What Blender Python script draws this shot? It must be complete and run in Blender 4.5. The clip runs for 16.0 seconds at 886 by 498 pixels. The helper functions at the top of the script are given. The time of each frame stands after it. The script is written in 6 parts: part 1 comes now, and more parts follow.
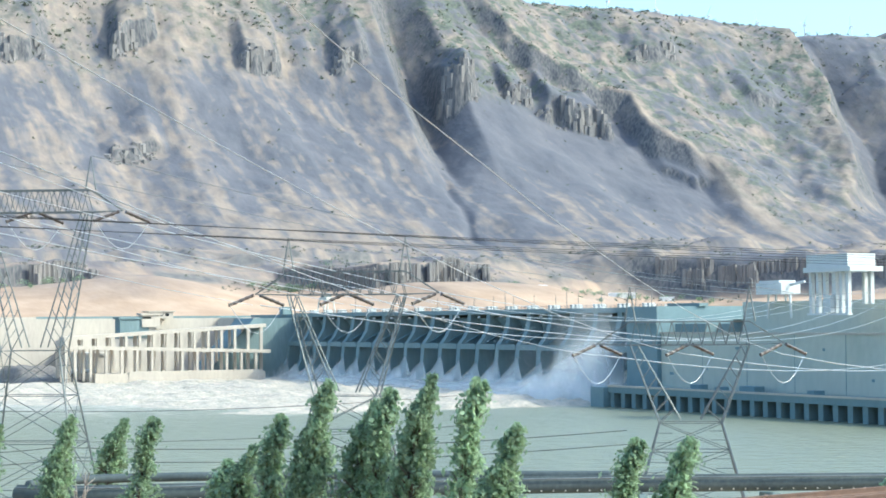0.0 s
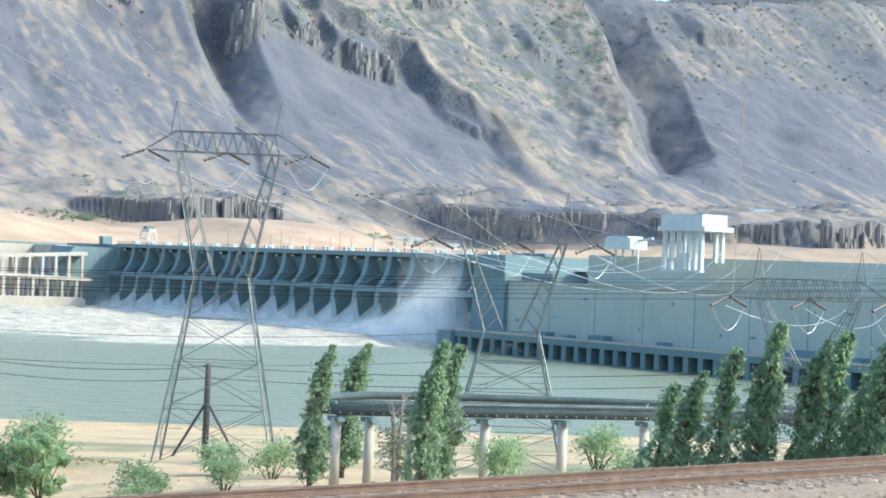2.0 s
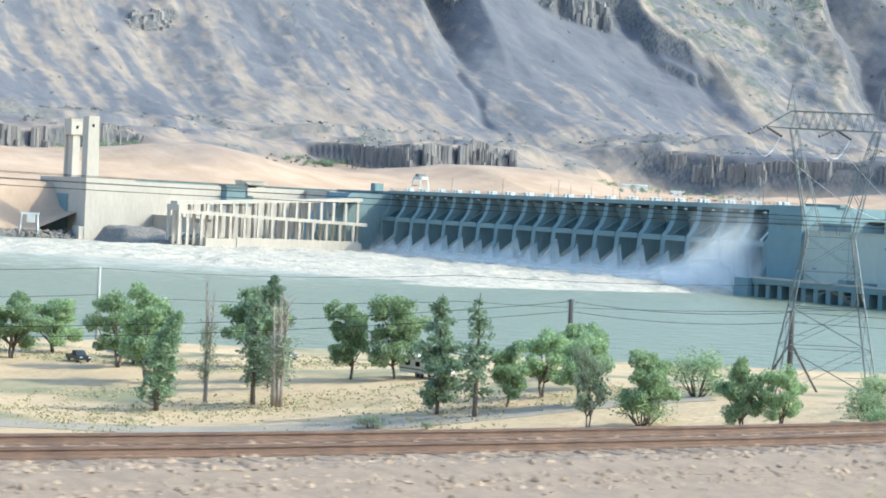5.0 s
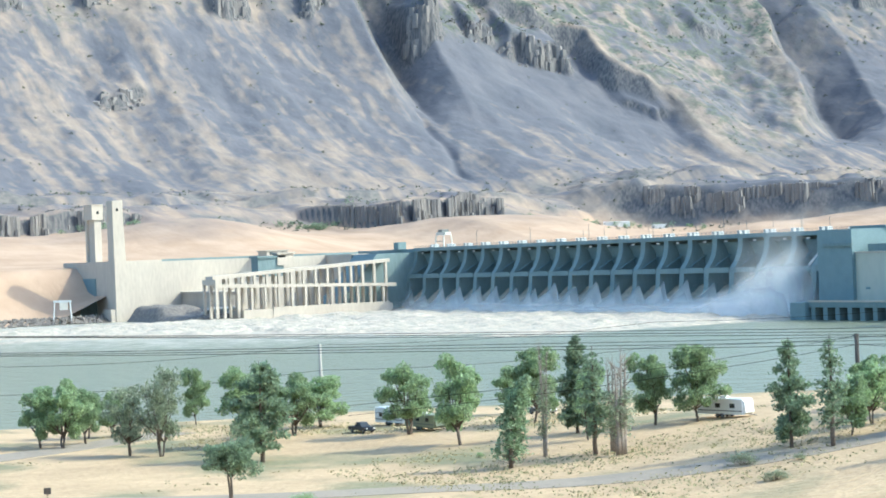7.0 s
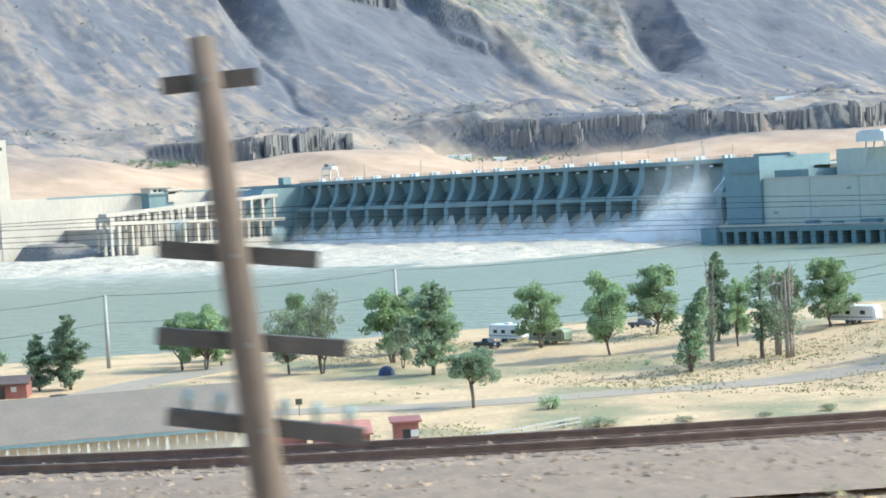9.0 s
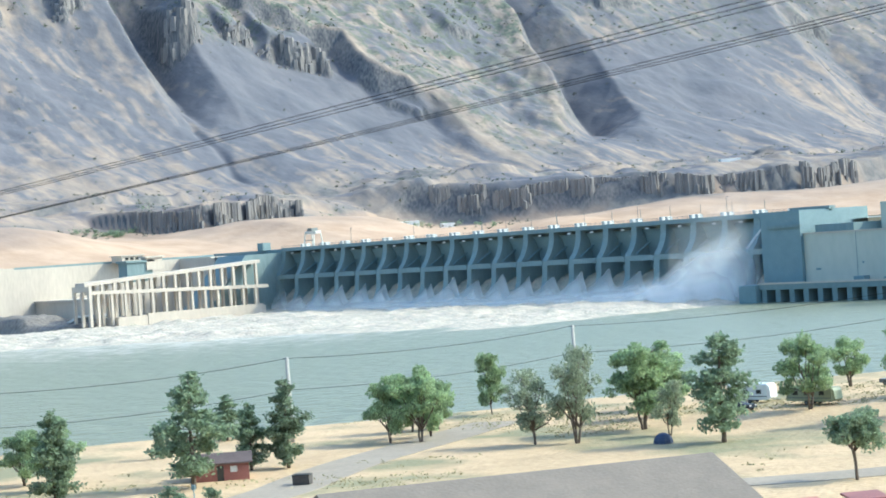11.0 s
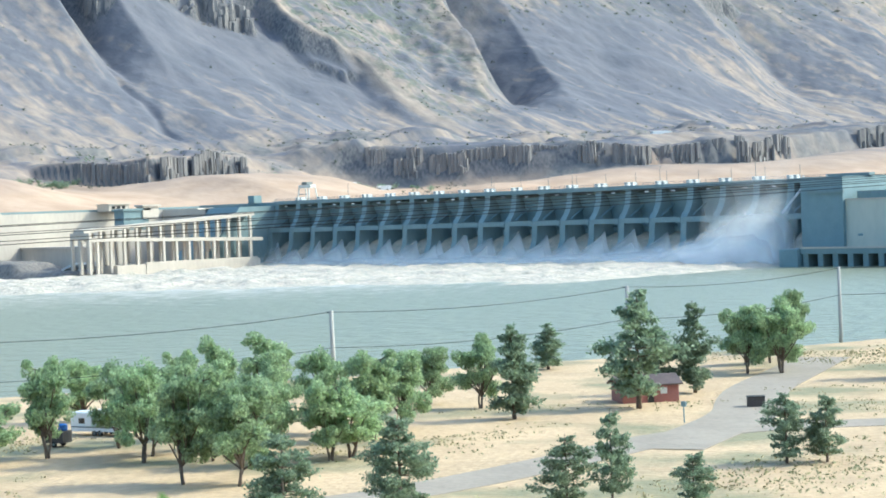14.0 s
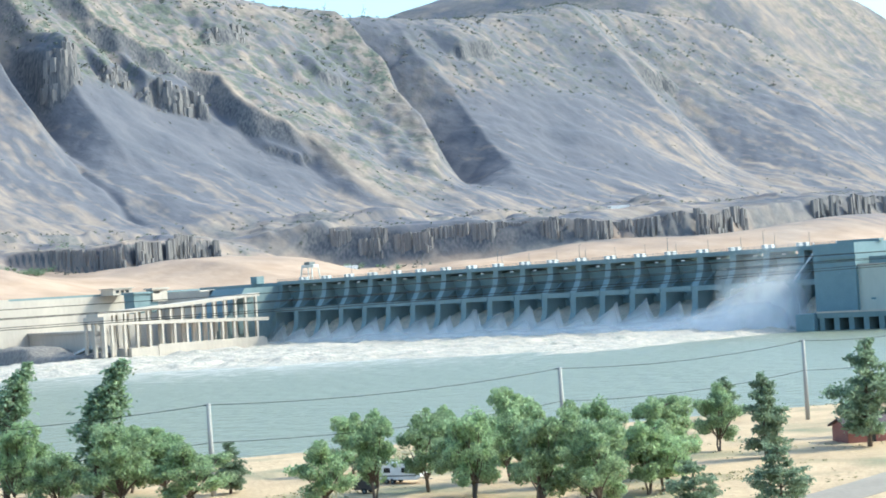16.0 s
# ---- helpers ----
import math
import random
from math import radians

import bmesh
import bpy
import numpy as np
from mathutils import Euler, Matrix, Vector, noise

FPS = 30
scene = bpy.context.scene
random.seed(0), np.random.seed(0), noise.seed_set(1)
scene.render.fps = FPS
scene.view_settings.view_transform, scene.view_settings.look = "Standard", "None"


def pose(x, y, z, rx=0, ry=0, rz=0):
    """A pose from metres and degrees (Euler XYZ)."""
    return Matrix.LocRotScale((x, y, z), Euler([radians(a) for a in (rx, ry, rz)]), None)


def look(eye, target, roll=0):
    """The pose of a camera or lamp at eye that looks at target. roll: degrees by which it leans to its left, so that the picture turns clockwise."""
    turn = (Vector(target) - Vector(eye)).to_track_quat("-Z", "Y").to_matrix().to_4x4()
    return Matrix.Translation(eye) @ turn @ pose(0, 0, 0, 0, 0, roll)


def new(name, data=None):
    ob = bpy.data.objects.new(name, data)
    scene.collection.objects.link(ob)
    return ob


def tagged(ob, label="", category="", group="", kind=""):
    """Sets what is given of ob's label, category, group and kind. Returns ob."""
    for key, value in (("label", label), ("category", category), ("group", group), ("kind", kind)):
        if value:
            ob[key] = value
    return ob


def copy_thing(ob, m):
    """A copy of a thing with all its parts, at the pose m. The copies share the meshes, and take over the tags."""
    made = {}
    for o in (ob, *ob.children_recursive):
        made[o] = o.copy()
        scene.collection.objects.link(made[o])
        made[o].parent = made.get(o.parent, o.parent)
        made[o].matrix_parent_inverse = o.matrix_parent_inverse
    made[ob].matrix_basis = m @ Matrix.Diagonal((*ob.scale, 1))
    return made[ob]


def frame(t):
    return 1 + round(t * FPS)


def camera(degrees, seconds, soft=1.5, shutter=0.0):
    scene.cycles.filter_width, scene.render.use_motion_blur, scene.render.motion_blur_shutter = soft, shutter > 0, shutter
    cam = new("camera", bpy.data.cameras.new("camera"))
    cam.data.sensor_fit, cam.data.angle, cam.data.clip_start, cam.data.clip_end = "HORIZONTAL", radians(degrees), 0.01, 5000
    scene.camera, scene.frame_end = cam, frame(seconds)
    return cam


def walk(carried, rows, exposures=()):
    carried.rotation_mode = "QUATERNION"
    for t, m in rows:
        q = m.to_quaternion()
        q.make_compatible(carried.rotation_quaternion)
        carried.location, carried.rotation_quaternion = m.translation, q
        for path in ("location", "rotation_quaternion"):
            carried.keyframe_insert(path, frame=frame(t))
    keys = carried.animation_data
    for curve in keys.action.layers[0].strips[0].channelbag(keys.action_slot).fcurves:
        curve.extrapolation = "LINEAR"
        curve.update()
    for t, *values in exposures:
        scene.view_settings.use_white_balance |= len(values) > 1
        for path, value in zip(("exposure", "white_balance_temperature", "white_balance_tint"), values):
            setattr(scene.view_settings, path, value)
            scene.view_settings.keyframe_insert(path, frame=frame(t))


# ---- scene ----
# ---- camera and its way ----
cam = camera(24.780, 16.0, soft=1.8, shutter=0.1)
PATH = [  # seconds, x, y, z, yaw to the left of +y, pitch up, roll, in metres and degrees
    (0, 1031.72, -428.84, 31.99, 63.728, 2.056, -0.408),
    (0.5, 1032.68, -439.37, 32.02, 62.578, 2.110, 1.185),
    (1, 1027.85, -455.73, 31.69, 59.476, 0.761, 0.489),
    (1.5, 1029.10, -466.03, 31.60, 57.224, 1.396, 1.550),
    (2, 1031.53, -475.74, 31.70, 56.527, 0.490, 2.339),
    (2.5, 1033.45, -485.50, 31.74, 56.758, 0.225, 3.582),
    (3, 1034.27, -495.36, 31.75, 56.782, -0.472, 2.953),
    (3.5, 1035.27, -505.12, 31.80, 57.499, -1.112, 1.563),
    (4, 1035.21, -515.63, 31.68, 59.637, -0.436, 2.048),
    (4.5, 1036.27, -526.09, 31.56, 60.065, -0.923, 2.648),
    (5, 1036.73, -537.17, 31.49, 61.463, -1.321, 2.760),
    (7.5, 1031.55, -609.51, 33.93, 59.048, 0.222, -3.033),
    (8, 1030.64, -625.80, 34.20, 57.802, 0.085, -2.352),
    (8.5, 1028.07, -640.48, 34.42, 56.834, -0.802, -2.223),
    (9, 1020.44, -653.66, 34.52, 53.825, -1.978, -3.126),
    (9.5, 1002.27, -655.68, 34.82, 53.494, -1.086, -4.207),
    (10.1, 981.0, -660.6, 34.2, 52.4, -0.75, -4.2),
    (10.7, 959.3, -665.4, 33.3, 51.3, -0.35, -4.0),
    (11.3, 938.6, -670.4, 32.4, 50.1, 0.1, -3.7),
    (12, 914.60, -676.10, 31.21, 48.765, 0.628, -3.348),
    (12.5, 907.76, -687.64, 30.65, 48.665, 1.222, -4.609),
    (13, 903.65, -699.17, 30.29, 48.324, 0.569, -2.919),
    (13.5, 899.59, -710.76, 30.09, 48.115, 0.420, -2.969),
    (14, 896.05, -722.16, 30.05, 46.825, -1.181, -2.132),
    (14.5, 892.42, -733.94, 29.95, 45.492, -1.565, -0.892),
    (15, 889.27, -746.23, 29.86, 44.936, -0.584, -3.193),
    (15.5, 885.60, -758.22, 29.92, 44.776, 0.078, -3.013),
    (16, 882.60, -771.04, 29.90, 44.525, 0.989, -3.528),
]


def eye_pose(x, y, z, yaw, pitch, roll):
    a, b = radians(yaw), radians(pitch)
    way = Vector((-math.sin(a) * math.cos(b), math.cos(a) * math.cos(b), math.sin(b)))
    return look((x, y, z), Vector((x, y, z)) + way, roll)


walk(cam, [(row[0], eye_pose(*row[1:])) for row in PATH], [(0.0, 1.20, 5120, -4), (16.0, 1.20, 5120, -4)])

# ---- daylight ----
SUN_AZ, SUN_EL = 39.0, 38.0  # degrees from +y towards +x, and above the horizon
world = bpy.data.worlds.new("sky")
scene.world = world
world.use_nodes = True
wn = world.node_tree.nodes
sky = wn.new("ShaderNodeTexSky")
sky.sky_type = "NISHITA"
sky.sun_disc = False
sky.sun_elevation, sky.sun_rotation = radians(SUN_EL), radians(SUN_AZ)
sky.air_density, sky.dust_density, sky.ozone_density = 1.2, 3.0, 1.0
wn["Background"].inputs[1].default_value = 0.15
world.node_tree.links.new(sky.outputs[0], wn["Background"].inputs[0])

sun_data = bpy.data.lights.new("sun", "SUN")
sun_data.energy, sun_data.angle, sun_data.color = 2.0, radians(0.6), (1.0, 0.82, 0.58)
sun = new("sun", sun_data)
sun_dir = Vector((math.sin(radians(SUN_AZ)) * math.cos(radians(SUN_EL)), math.cos(radians(SUN_AZ)) * math.cos(radians(SUN_EL)), math.sin(radians(SUN_EL))))
sun.matrix_world = look(sun_dir * 3000, (0, 0, 0))


# ---- materials ----
def mat(name, a, b=None, scale=1.0, rough=0.8, metal=0.0, bump=0.0, fine=8.0, per_object=0.0, per_island=0.0, stretch=(1, 1, 1), spec=0.5):
    """Two colours mixed by noise at two sizes, in world metres, with bump."""
    m = bpy.data.materials.new(name)
    m.use_nodes = True
    n, ln = m.node_tree.nodes, m.node_tree.links
    bs = n["Principled BSDF"]
    bs.inputs["Roughness"].default_value = rough
    bs.inputs["Metallic"].default_value = metal
    bs.inputs["Specular IOR Level"].default_value = spec
    b = b or tuple(c * 0.75 for c in a)
    geo = n.new("ShaderNodeNewGeometry")
    mp = n.new("ShaderNodeMapping")
    mp.inputs["Scale"].default_value = stretch
    ln.new(geo.outputs["Position"], mp.inputs[0])
    n1, n2 = n.new("ShaderNodeTexNoise"), n.new("ShaderNodeTexNoise")
    n1.inputs["Scale"].default_value, n1.inputs["Detail"].default_value = scale, 5
    n2.inputs["Scale"].default_value, n2.inputs["Detail"].default_value = scale * fine, 3
    ln.new(mp.outputs[0], n1.inputs[0])
    ln.new(mp.outputs[0], n2.inputs[0])
    mixn = n.new("ShaderNodeMix")
    mixn.inputs[0].default_value = 0.4
    ln.new(n1.outputs[0], mixn.inputs[2])
    ln.new(n2.outputs[0], mixn.inputs[3])
    ramp = n.new("ShaderNodeValToRGB")
    ramp.color_ramp.elements[0].position, ramp.color_ramp.elements[1].position = 0.36, 0.64
    ramp.color_ramp.elements[0].color, ramp.color_ramp.elements[1].color = (*b, 1), (*a, 1)
    ln.new(mixn.outputs[0], ramp.inputs[0])
    out = ramp.outputs[0]
    for amount, node, socket in ((per_object, "ShaderNodeObjectInfo", "Random"), (per_island, "ShaderNodeNewGeometry", "Random Per Island")):
        if amount:
            src = n.new(node)
            mr = n.new("ShaderNodeMapRange")
            mr.inputs[3].default_value, mr.inputs[4].default_value = 1 - amount, 1 + amount
            ln.new(src.outputs[socket], mr.inputs[0])
            hsv = n.new("ShaderNodeHueSaturation")
            ln.new(mr.outputs[0], hsv.inputs["Value"])
            ln.new(out, hsv.inputs["Color"])
            out = hsv.outputs[0]
    ln.new(out, bs.inputs["Base Color"])
    if bump:
        bp = n.new("ShaderNodeBump")
        bp.inputs["Strength"].default_value, bp.inputs["Distance"].default_value = min(bump, 1.0), 0.6 / scale / fine
        ln.new(n2.outputs[0], bp.inputs["Height"])
        ln.new(bp.outputs[0], bs.inputs["Normal"])
    return m


M_CONC = mat("pale concrete", (0.53, 0.47, 0.39), (0.45, 0.395, 0.33), 0.08, 0.9, bump=0.15, stretch=(1, 1, 0.3))
# Weathered concrete whose dark teal also holds the dam's shade in its colour.
M_CONC_D = mat("weathered concrete, shade-toned", (0.205, 0.268, 0.272), (0.165, 0.222, 0.228), 0.1, 0.9, bump=0.3, stretch=(1, 1, 0.25))
M_WALL = mat("powerhouse concrete", (0.51, 0.51, 0.43), (0.44, 0.45, 0.38), 0.05, 0.85, bump=0.15, stretch=(1, 1, 0.4))
M_GATE = mat("dark gate paint and wall shade", (0.185, 0.262, 0.28), (0.15, 0.22, 0.24), 0.2, 0.6, bump=0.1)
M_WHITE = mat("white painted steel", (0.64, 0.64, 0.62), (0.54, 0.55, 0.54), 0.3, 0.5)
M_STEEL = mat("galvanised steel", (0.20, 0.215, 0.215), (0.13, 0.145, 0.145), 0.5, 0.5, 0.6)
M_WIRE_L = mat("bright aluminium wire", (0.62, 0.63, 0.63), (0.5, 0.5, 0.5), 0.5, 0.4, 0.7)
M_WIRE_D = mat("dark weathered wire", (0.035, 0.035, 0.035), (0.02, 0.02, 0.02), 0.5, 0.95, spec=0.05)
M_INS = mat("brown porcelain", (0.07, 0.05, 0.04), (0.04, 0.03, 0.025), 2, 0.3)
M_GLASS_INS = mat("pale glass insulator", (0.36, 0.44, 0.43), (0.26, 0.33, 0.33), 3, 0.15)
M_POLE = mat("creosoted pole wood", (0.19, 0.142, 0.108), (0.105, 0.08, 0.064), 6, 0.9, bump=0.5, stretch=(1, 1, 0.08))
M_ARM = mat("weathered crossarm wood", (0.10, 0.085, 0.075), (0.055, 0.05, 0.045), 6, 0.9, bump=0.4)
M_POLE_PALE = mat("pale grey pole wood", (0.40, 0.385, 0.35), (0.32, 0.305, 0.28), 3, 0.9, bump=0.3, stretch=(1, 1, 0.1))
M_RAIL = mat("rusted rail steel", (0.22, 0.14, 0.1), (0.13, 0.085, 0.065), 3, 0.6, 0.3)
M_TIE = mat("creosoted sleeper wood", (0.24, 0.18, 0.135), (0.16, 0.122, 0.095), 4, 0.9, bump=0.4, per_object=0.25)
M_STONE = mat("basalt ballast", (0.40, 0.295, 0.205), (0.27, 0.20, 0.142), 2, 0.95, per_island=0.3)
M_LEAF = mat("broad green leaves", (0.42, 0.51, 0.29), (0.30, 0.39, 0.21), 0.5, 0.6, per_island=0.35, per_object=0.15, spec=0.3)
M_LEAF_D = mat("dark conifer needles", (0.29, 0.355, 0.23), (0.205, 0.265, 0.17), 0.6, 0.65, per_island=0.35, per_object=0.15, spec=0.3)
M_LEAF_P = mat("poplar leaves", (0.38, 0.475, 0.30), (0.27, 0.355, 0.215), 0.5, 0.6, per_island=0.35, per_object=0.12, spec=0.3)
M_LEAF_S = mat("sparse silvery leaves", (0.38, 0.42, 0.29), (0.27, 0.31, 0.21), 0.5, 0.7, per_island=0.35, per_object=0.1, spec=0.3)
M_LEAF_F = mat("fresh yellow green leaves", (0.40, 0.55, 0.16), (0.28, 0.42, 0.10), 1.5, 0.6, per_island=0.3, spec=0.3)
M_BARK = mat("grey brown bark", (0.16, 0.125, 0.095), (0.09, 0.07, 0.055), 3, 0.95, bump=0.4)
M_BARK_PALE = mat("bare bleached branches", (0.36, 0.31, 0.26), (0.24, 0.2, 0.17), 3, 0.95)
M_RED = mat("red painted metal", (0.29, 0.115, 0.095), (0.225, 0.088, 0.074), 0.5, 0.6)
M_REDROOF = mat("orange red sheet roof", (0.46, 0.20, 0.145), (0.36, 0.15, 0.11), 0.6, 0.6)
M_GREYROOF = mat("grey shingle roof", (0.215, 0.178, 0.14), (0.175, 0.145, 0.116), 0.4, 0.9, bump=0.3)
M_TEAL = mat("pale teal siding", (0.36, 0.5, 0.48), (0.3, 0.43, 0.42), 0.5, 0.7)
M_CREAM = mat("cream siding", (0.68, 0.64, 0.56), (0.58, 0.55, 0.48), 0.4, 0.8)
M_VAN = mat("white vehicle paint", (0.78, 0.78, 0.76), (0.7, 0.7, 0.69), 0.4, 0.35)
M_CAR = mat("dark blue car paint", (0.03, 0.04, 0.06), (0.02, 0.025, 0.04), 0.5, 0.25)
M_GREENVAN = mat("olive trailer paint", (0.30, 0.33, 0.22), (0.24, 0.27, 0.18), 0.5, 0.5)
M_GLASS = mat("dark window glass", (0.03, 0.035, 0.04), (0.02, 0.025, 0.03), 0.5, 0.08)
M_TYRE = mat("black rubber", (0.02, 0.02, 0.02), (0.012, 0.012, 0.012), 3, 0.9)
M_ROAD = mat("worn asphalt", (0.33, 0.275, 0.21), (0.265, 0.222, 0.172), 0.15, 0.95, bump=0.2)
M_PIPE = mat("dark grey flume steel", (0.11, 0.13, 0.13), (0.07, 0.085, 0.09), 0.4, 0.9, spec=0.2)
M_BLUE = mat("blue barrel plastic", (0.03, 0.12, 0.4), (0.02, 0.09, 0.3), 0.5, 0.5)
M_SPRAY = mat("white spray", (0.76, 0.73, 0.68), (0.66, 0.66, 0.65), 0.1, 0.6)
M_FOAM = mat("churned white water", (0.62, 0.52, 0.405), (0.34, 0.315, 0.245), 0.24, 0.6, fine=4, bump=1.0, stretch=(0.7, 1, 1), spec=0.3)


def leafy(m, through_=0.6):
    """Lets some light through the leaves."""
    n, ln = m.node_tree.nodes, m.node_tree.links
    bs, out = n["Principled BSDF"], n["Material Output"]
    tr, mx = n.new("ShaderNodeBsdfTranslucent"), n.new("ShaderNodeMixShader")
    ln.new(bs.inputs["Base Color"].links[0].from_socket, tr.inputs["Color"])
    mx.inputs[0].default_value = through_
    ln.new(bs.outputs[0], mx.inputs[1])
    ln.new(tr.outputs[0], mx.inputs[2])
    ln.new(mx.outputs[0], out.inputs["Surface"])


for leaf_mat in (M_LEAF, M_LEAF_D, M_LEAF_P, M_LEAF_S, M_LEAF_F):
    leafy(leaf_mat)


# ---- mesh helpers ----
class Shape:
    """Vertices and faces gathered into one mesh."""

    def __init__(self):
        self.v, self.f = [], []

    def add(self, vs, fs):
        k = len(self.v)
        self.v += [tuple(p) for p in vs]
        self.f += [tuple(i + k for i in f) for f in fs]
        return self

    def box(self, x0, y0, z0, x1, y1, z1, m=None):
        vs = [Vector((x, y, z)) for z in (z0, z1) for y in (y0, y1) for x in (x0, x1)]
        if m is not None:
            vs = [m @ p for p in vs]
        return self.add(vs, [(0, 2, 3, 1), (4, 5, 7, 6), (0, 1, 5, 4), (2, 6, 7, 3), (0, 4, 6, 2), (1, 3, 7, 5)])

    def prism(self, outline, x0, x1):
        """An outline of (y, z) points drawn out from x0 to x1."""
        n = len(outline)
        vs = [(x0, y, z) for y, z in outline] + [(x1, y, z) for y, z in outline]
        return self.add(vs, [tuple(range(n)), tuple(range(2 * n - 1, n - 1, -1))] + [(i, i + n, (i + 1) % n + n, (i + 1) % n) for i in range(n)])

    def bar(self, a, b, r0, r1=None, sides=5):
        """A tapered bar from a to b."""
        a, b = Vector(a), Vector(b)
        r1 = r0 if r1 is None else r1
        w = (b - a).normalized()
        s = w.cross((0, 0, 1) if abs(w.z) < 0.95 else (1, 0, 0)).normalized()
        t = s.cross(w)
        vs = []
        for p, r in ((a, r0), (b, r1)):
            for k in range(sides):
                q = 2 * math.pi * (k + 0.5) / sides
                vs.append(p + (s * math.cos(q) + t * math.sin(q)) * r)
        return self.add(vs, [(k, (k + 1) % sides, (k + 1) % sides + sides, k + sides) for k in range(sides)] + [tuple(range(sides - 1, -1, -1)), tuple(range(sides, 2 * sides))])

    def tube(self, points, r, sides=6):
        """A tube along points; r is a radius or a list of them."""
        pts = [Vector(p) for p in points]
        rs = r if isinstance(r, (list, tuple)) else [r] * len(pts)
        vs, fs = [], []
        for i, p in enumerate(pts):
            w = (pts[min(i + 1, len(pts) - 1)] - pts[max(i - 1, 0)]).normalized()
            s = w.cross((0, 0, 1) if abs(w.z) < 0.95 else (1, 0, 0)).normalized()
            t = s.cross(w)
            vs += [p + (s * math.cos(2 * math.pi * k / sides) + t * math.sin(2 * math.pi * k / sides)) * rs[i] for k in range(sides)]
        for i in range(len(pts) - 1):
            fs += [(i * sides + k, i * sides + (k + 1) % sides, (i + 1) * sides + (k + 1) % sides, (i + 1) * sides + k) for k in range(sides)]
        fs += [tuple(range(sides - 1, -1, -1)), tuple(range((len(pts) - 1) * sides, len(pts) * sides))]
        return self.add(vs, fs)

    def mesh(self, name, smooth=False):
        me = bpy.data.meshes.new(name)
        me.from_pydata(self.v, [], self.f)
        if smooth:
            me.shade_smooth()
        me.update()
        return me


def part(name, shape, material, parent=None, label="", smooth=False):
    me = shape.mesh(name, smooth) if isinstance(shape, Shape) else shape
    if material is not None and not me.materials:
        me.materials.append(material)
    ob = new(name, me)
    if parent is not None:
        ob.parent = parent
    if label:
        ob["label"] = label
    return ob


def thing(name, label, category, at=(0, 0, 0), turn=0.0, group="", kind=""):
    ob = new(name)
    ob.matrix_basis = pose(*at, 0, 0, turn)
    return tagged(ob, label, category, group, kind)


def fractal(x, y, size, octaves=4, seed=0, gain=0.5):
    """Smooth lattice noise from about -1 to 1, on arrays."""
    total, amp, norm = np.zeros(np.broadcast(x, y).shape), 1.0, 0.0
    for o in range(octaves):
        u, w = x / size * 2**o + 17.3 * o, y / size * 2**o - 9.1 * o
        iu, iw = np.floor(u).astype(np.int64), np.floor(w).astype(np.int64)
        fu, fw = u - iu, w - iw
        fu, fw = fu * fu * (3 - 2 * fu), fw * fw * (3 - 2 * fw)

        def corner(i, j):
            h = (i * 374761393 + j * 668265263 + (seed + o) * 974711) & 0x7FFFFFFF
            h = ((h ^ (h >> 13)) * 1274126177) & 0x7FFFFFFF
            return ((h ^ (h >> 16)) & 0xFFFF) / 32767.5 - 1

        total = total + amp * ((corner(iu, iw) * (1 - fu) + corner(iu + 1, iw) * fu) * (1 - fw) + (corner(iu, iw + 1) * (1 - fu) + corner(iu + 1, iw + 1) * fu) * fw)
        norm += amp
        amp *= gain
    return total / norm


def ease(v, a, b):
    k = np.clip((v - a) / (b - a), 0, 1)
    return k * k * (3 - 2 * k)


def sheet(name, xs, ys, height, material, smooth=True):
    """A height field over a grid of xs and ys."""
    gx, gy = np.meshgrid(xs, ys)
    gz = height(gx, gy)
    nx, ny = len(xs), len(ys)
    co = np.stack([gx, gy, gz], -1).reshape(-1, 3)
    i = np.arange(nx * ny).reshape(ny, nx)
    quads = np.stack([i[:-1, :-1], i[:-1, 1:], i[1:, 1:], i[1:, :-1]], -1).reshape(-1, 4)
    me = bpy.data.meshes.new(name)
    me.vertices.add(len(co))
    me.vertices.foreach_set("co", co.ravel().astype(np.float32))
    me.loops.add(quads.size)
    me.loops.foreach_set("vertex_index", quads.ravel().astype(np.int32))
    me.polygons.add(len(quads))
    me.polygons.foreach_set("loop_start", np.arange(0, quads.size, 4, dtype=np.int32))
    me.update(calc_edges=True)
    if smooth:
        me.shade_smooth()
    if material:
        me.materials.append(material)
    return new(name, me)


# ---- the far bank: sand slopes, basalt rim, terrace and the high slopes ----
RIM_Y = np.array([-1600, -120, 60, 120, 180, 235, 268, 292, 400, 430, 520, 600, 690, 750, 830, 910, 1100, 1240, 1500, 2000, 4000.0])
RIM_U = np.array([565, 560, 575, 610, 650, 660, 600, 552, 556, 640, 690, 740, 640, 560, 470, 405, 392, 400, 430, 480, 520.0])


def rim_line(y):
    return np.interp(y, RIM_Y, RIM_U) + 14 * fractal(y, y * 0, 90, 3, 11) + 4 * fractal(y, y * 0, 24, 3, 12)


CREST_A = [-900, 500, 700, 830, 890, 1010, 1130, 1270, 1460, 1590, 1750, 1950, 2300, 2500, 2700, 3400]
CREST_Z = [600, 590, 570, 516, 486, 482, 468, 460, 454, 456, 476, 508, 500, 444, 396, 370]
FACE_A = [-700, -420, -300, -120, -40, 60, 110, 200, 262, 335, 400, 447, 482, 545, 612, 652, 704, 770, 840, 940, 1040, 1100, 1170]
FACE_H = [0, 8, -6, 5, -4, 5, -4, 2, -5, 12, 0, 4, -2, 2, 3, -3, 2, 2, 0, -3, 5, -4, 0]
CLEFT_A, CLEFT_H = [540, 612, 655, 708, 800], [0, 20, -52, 8, 0]
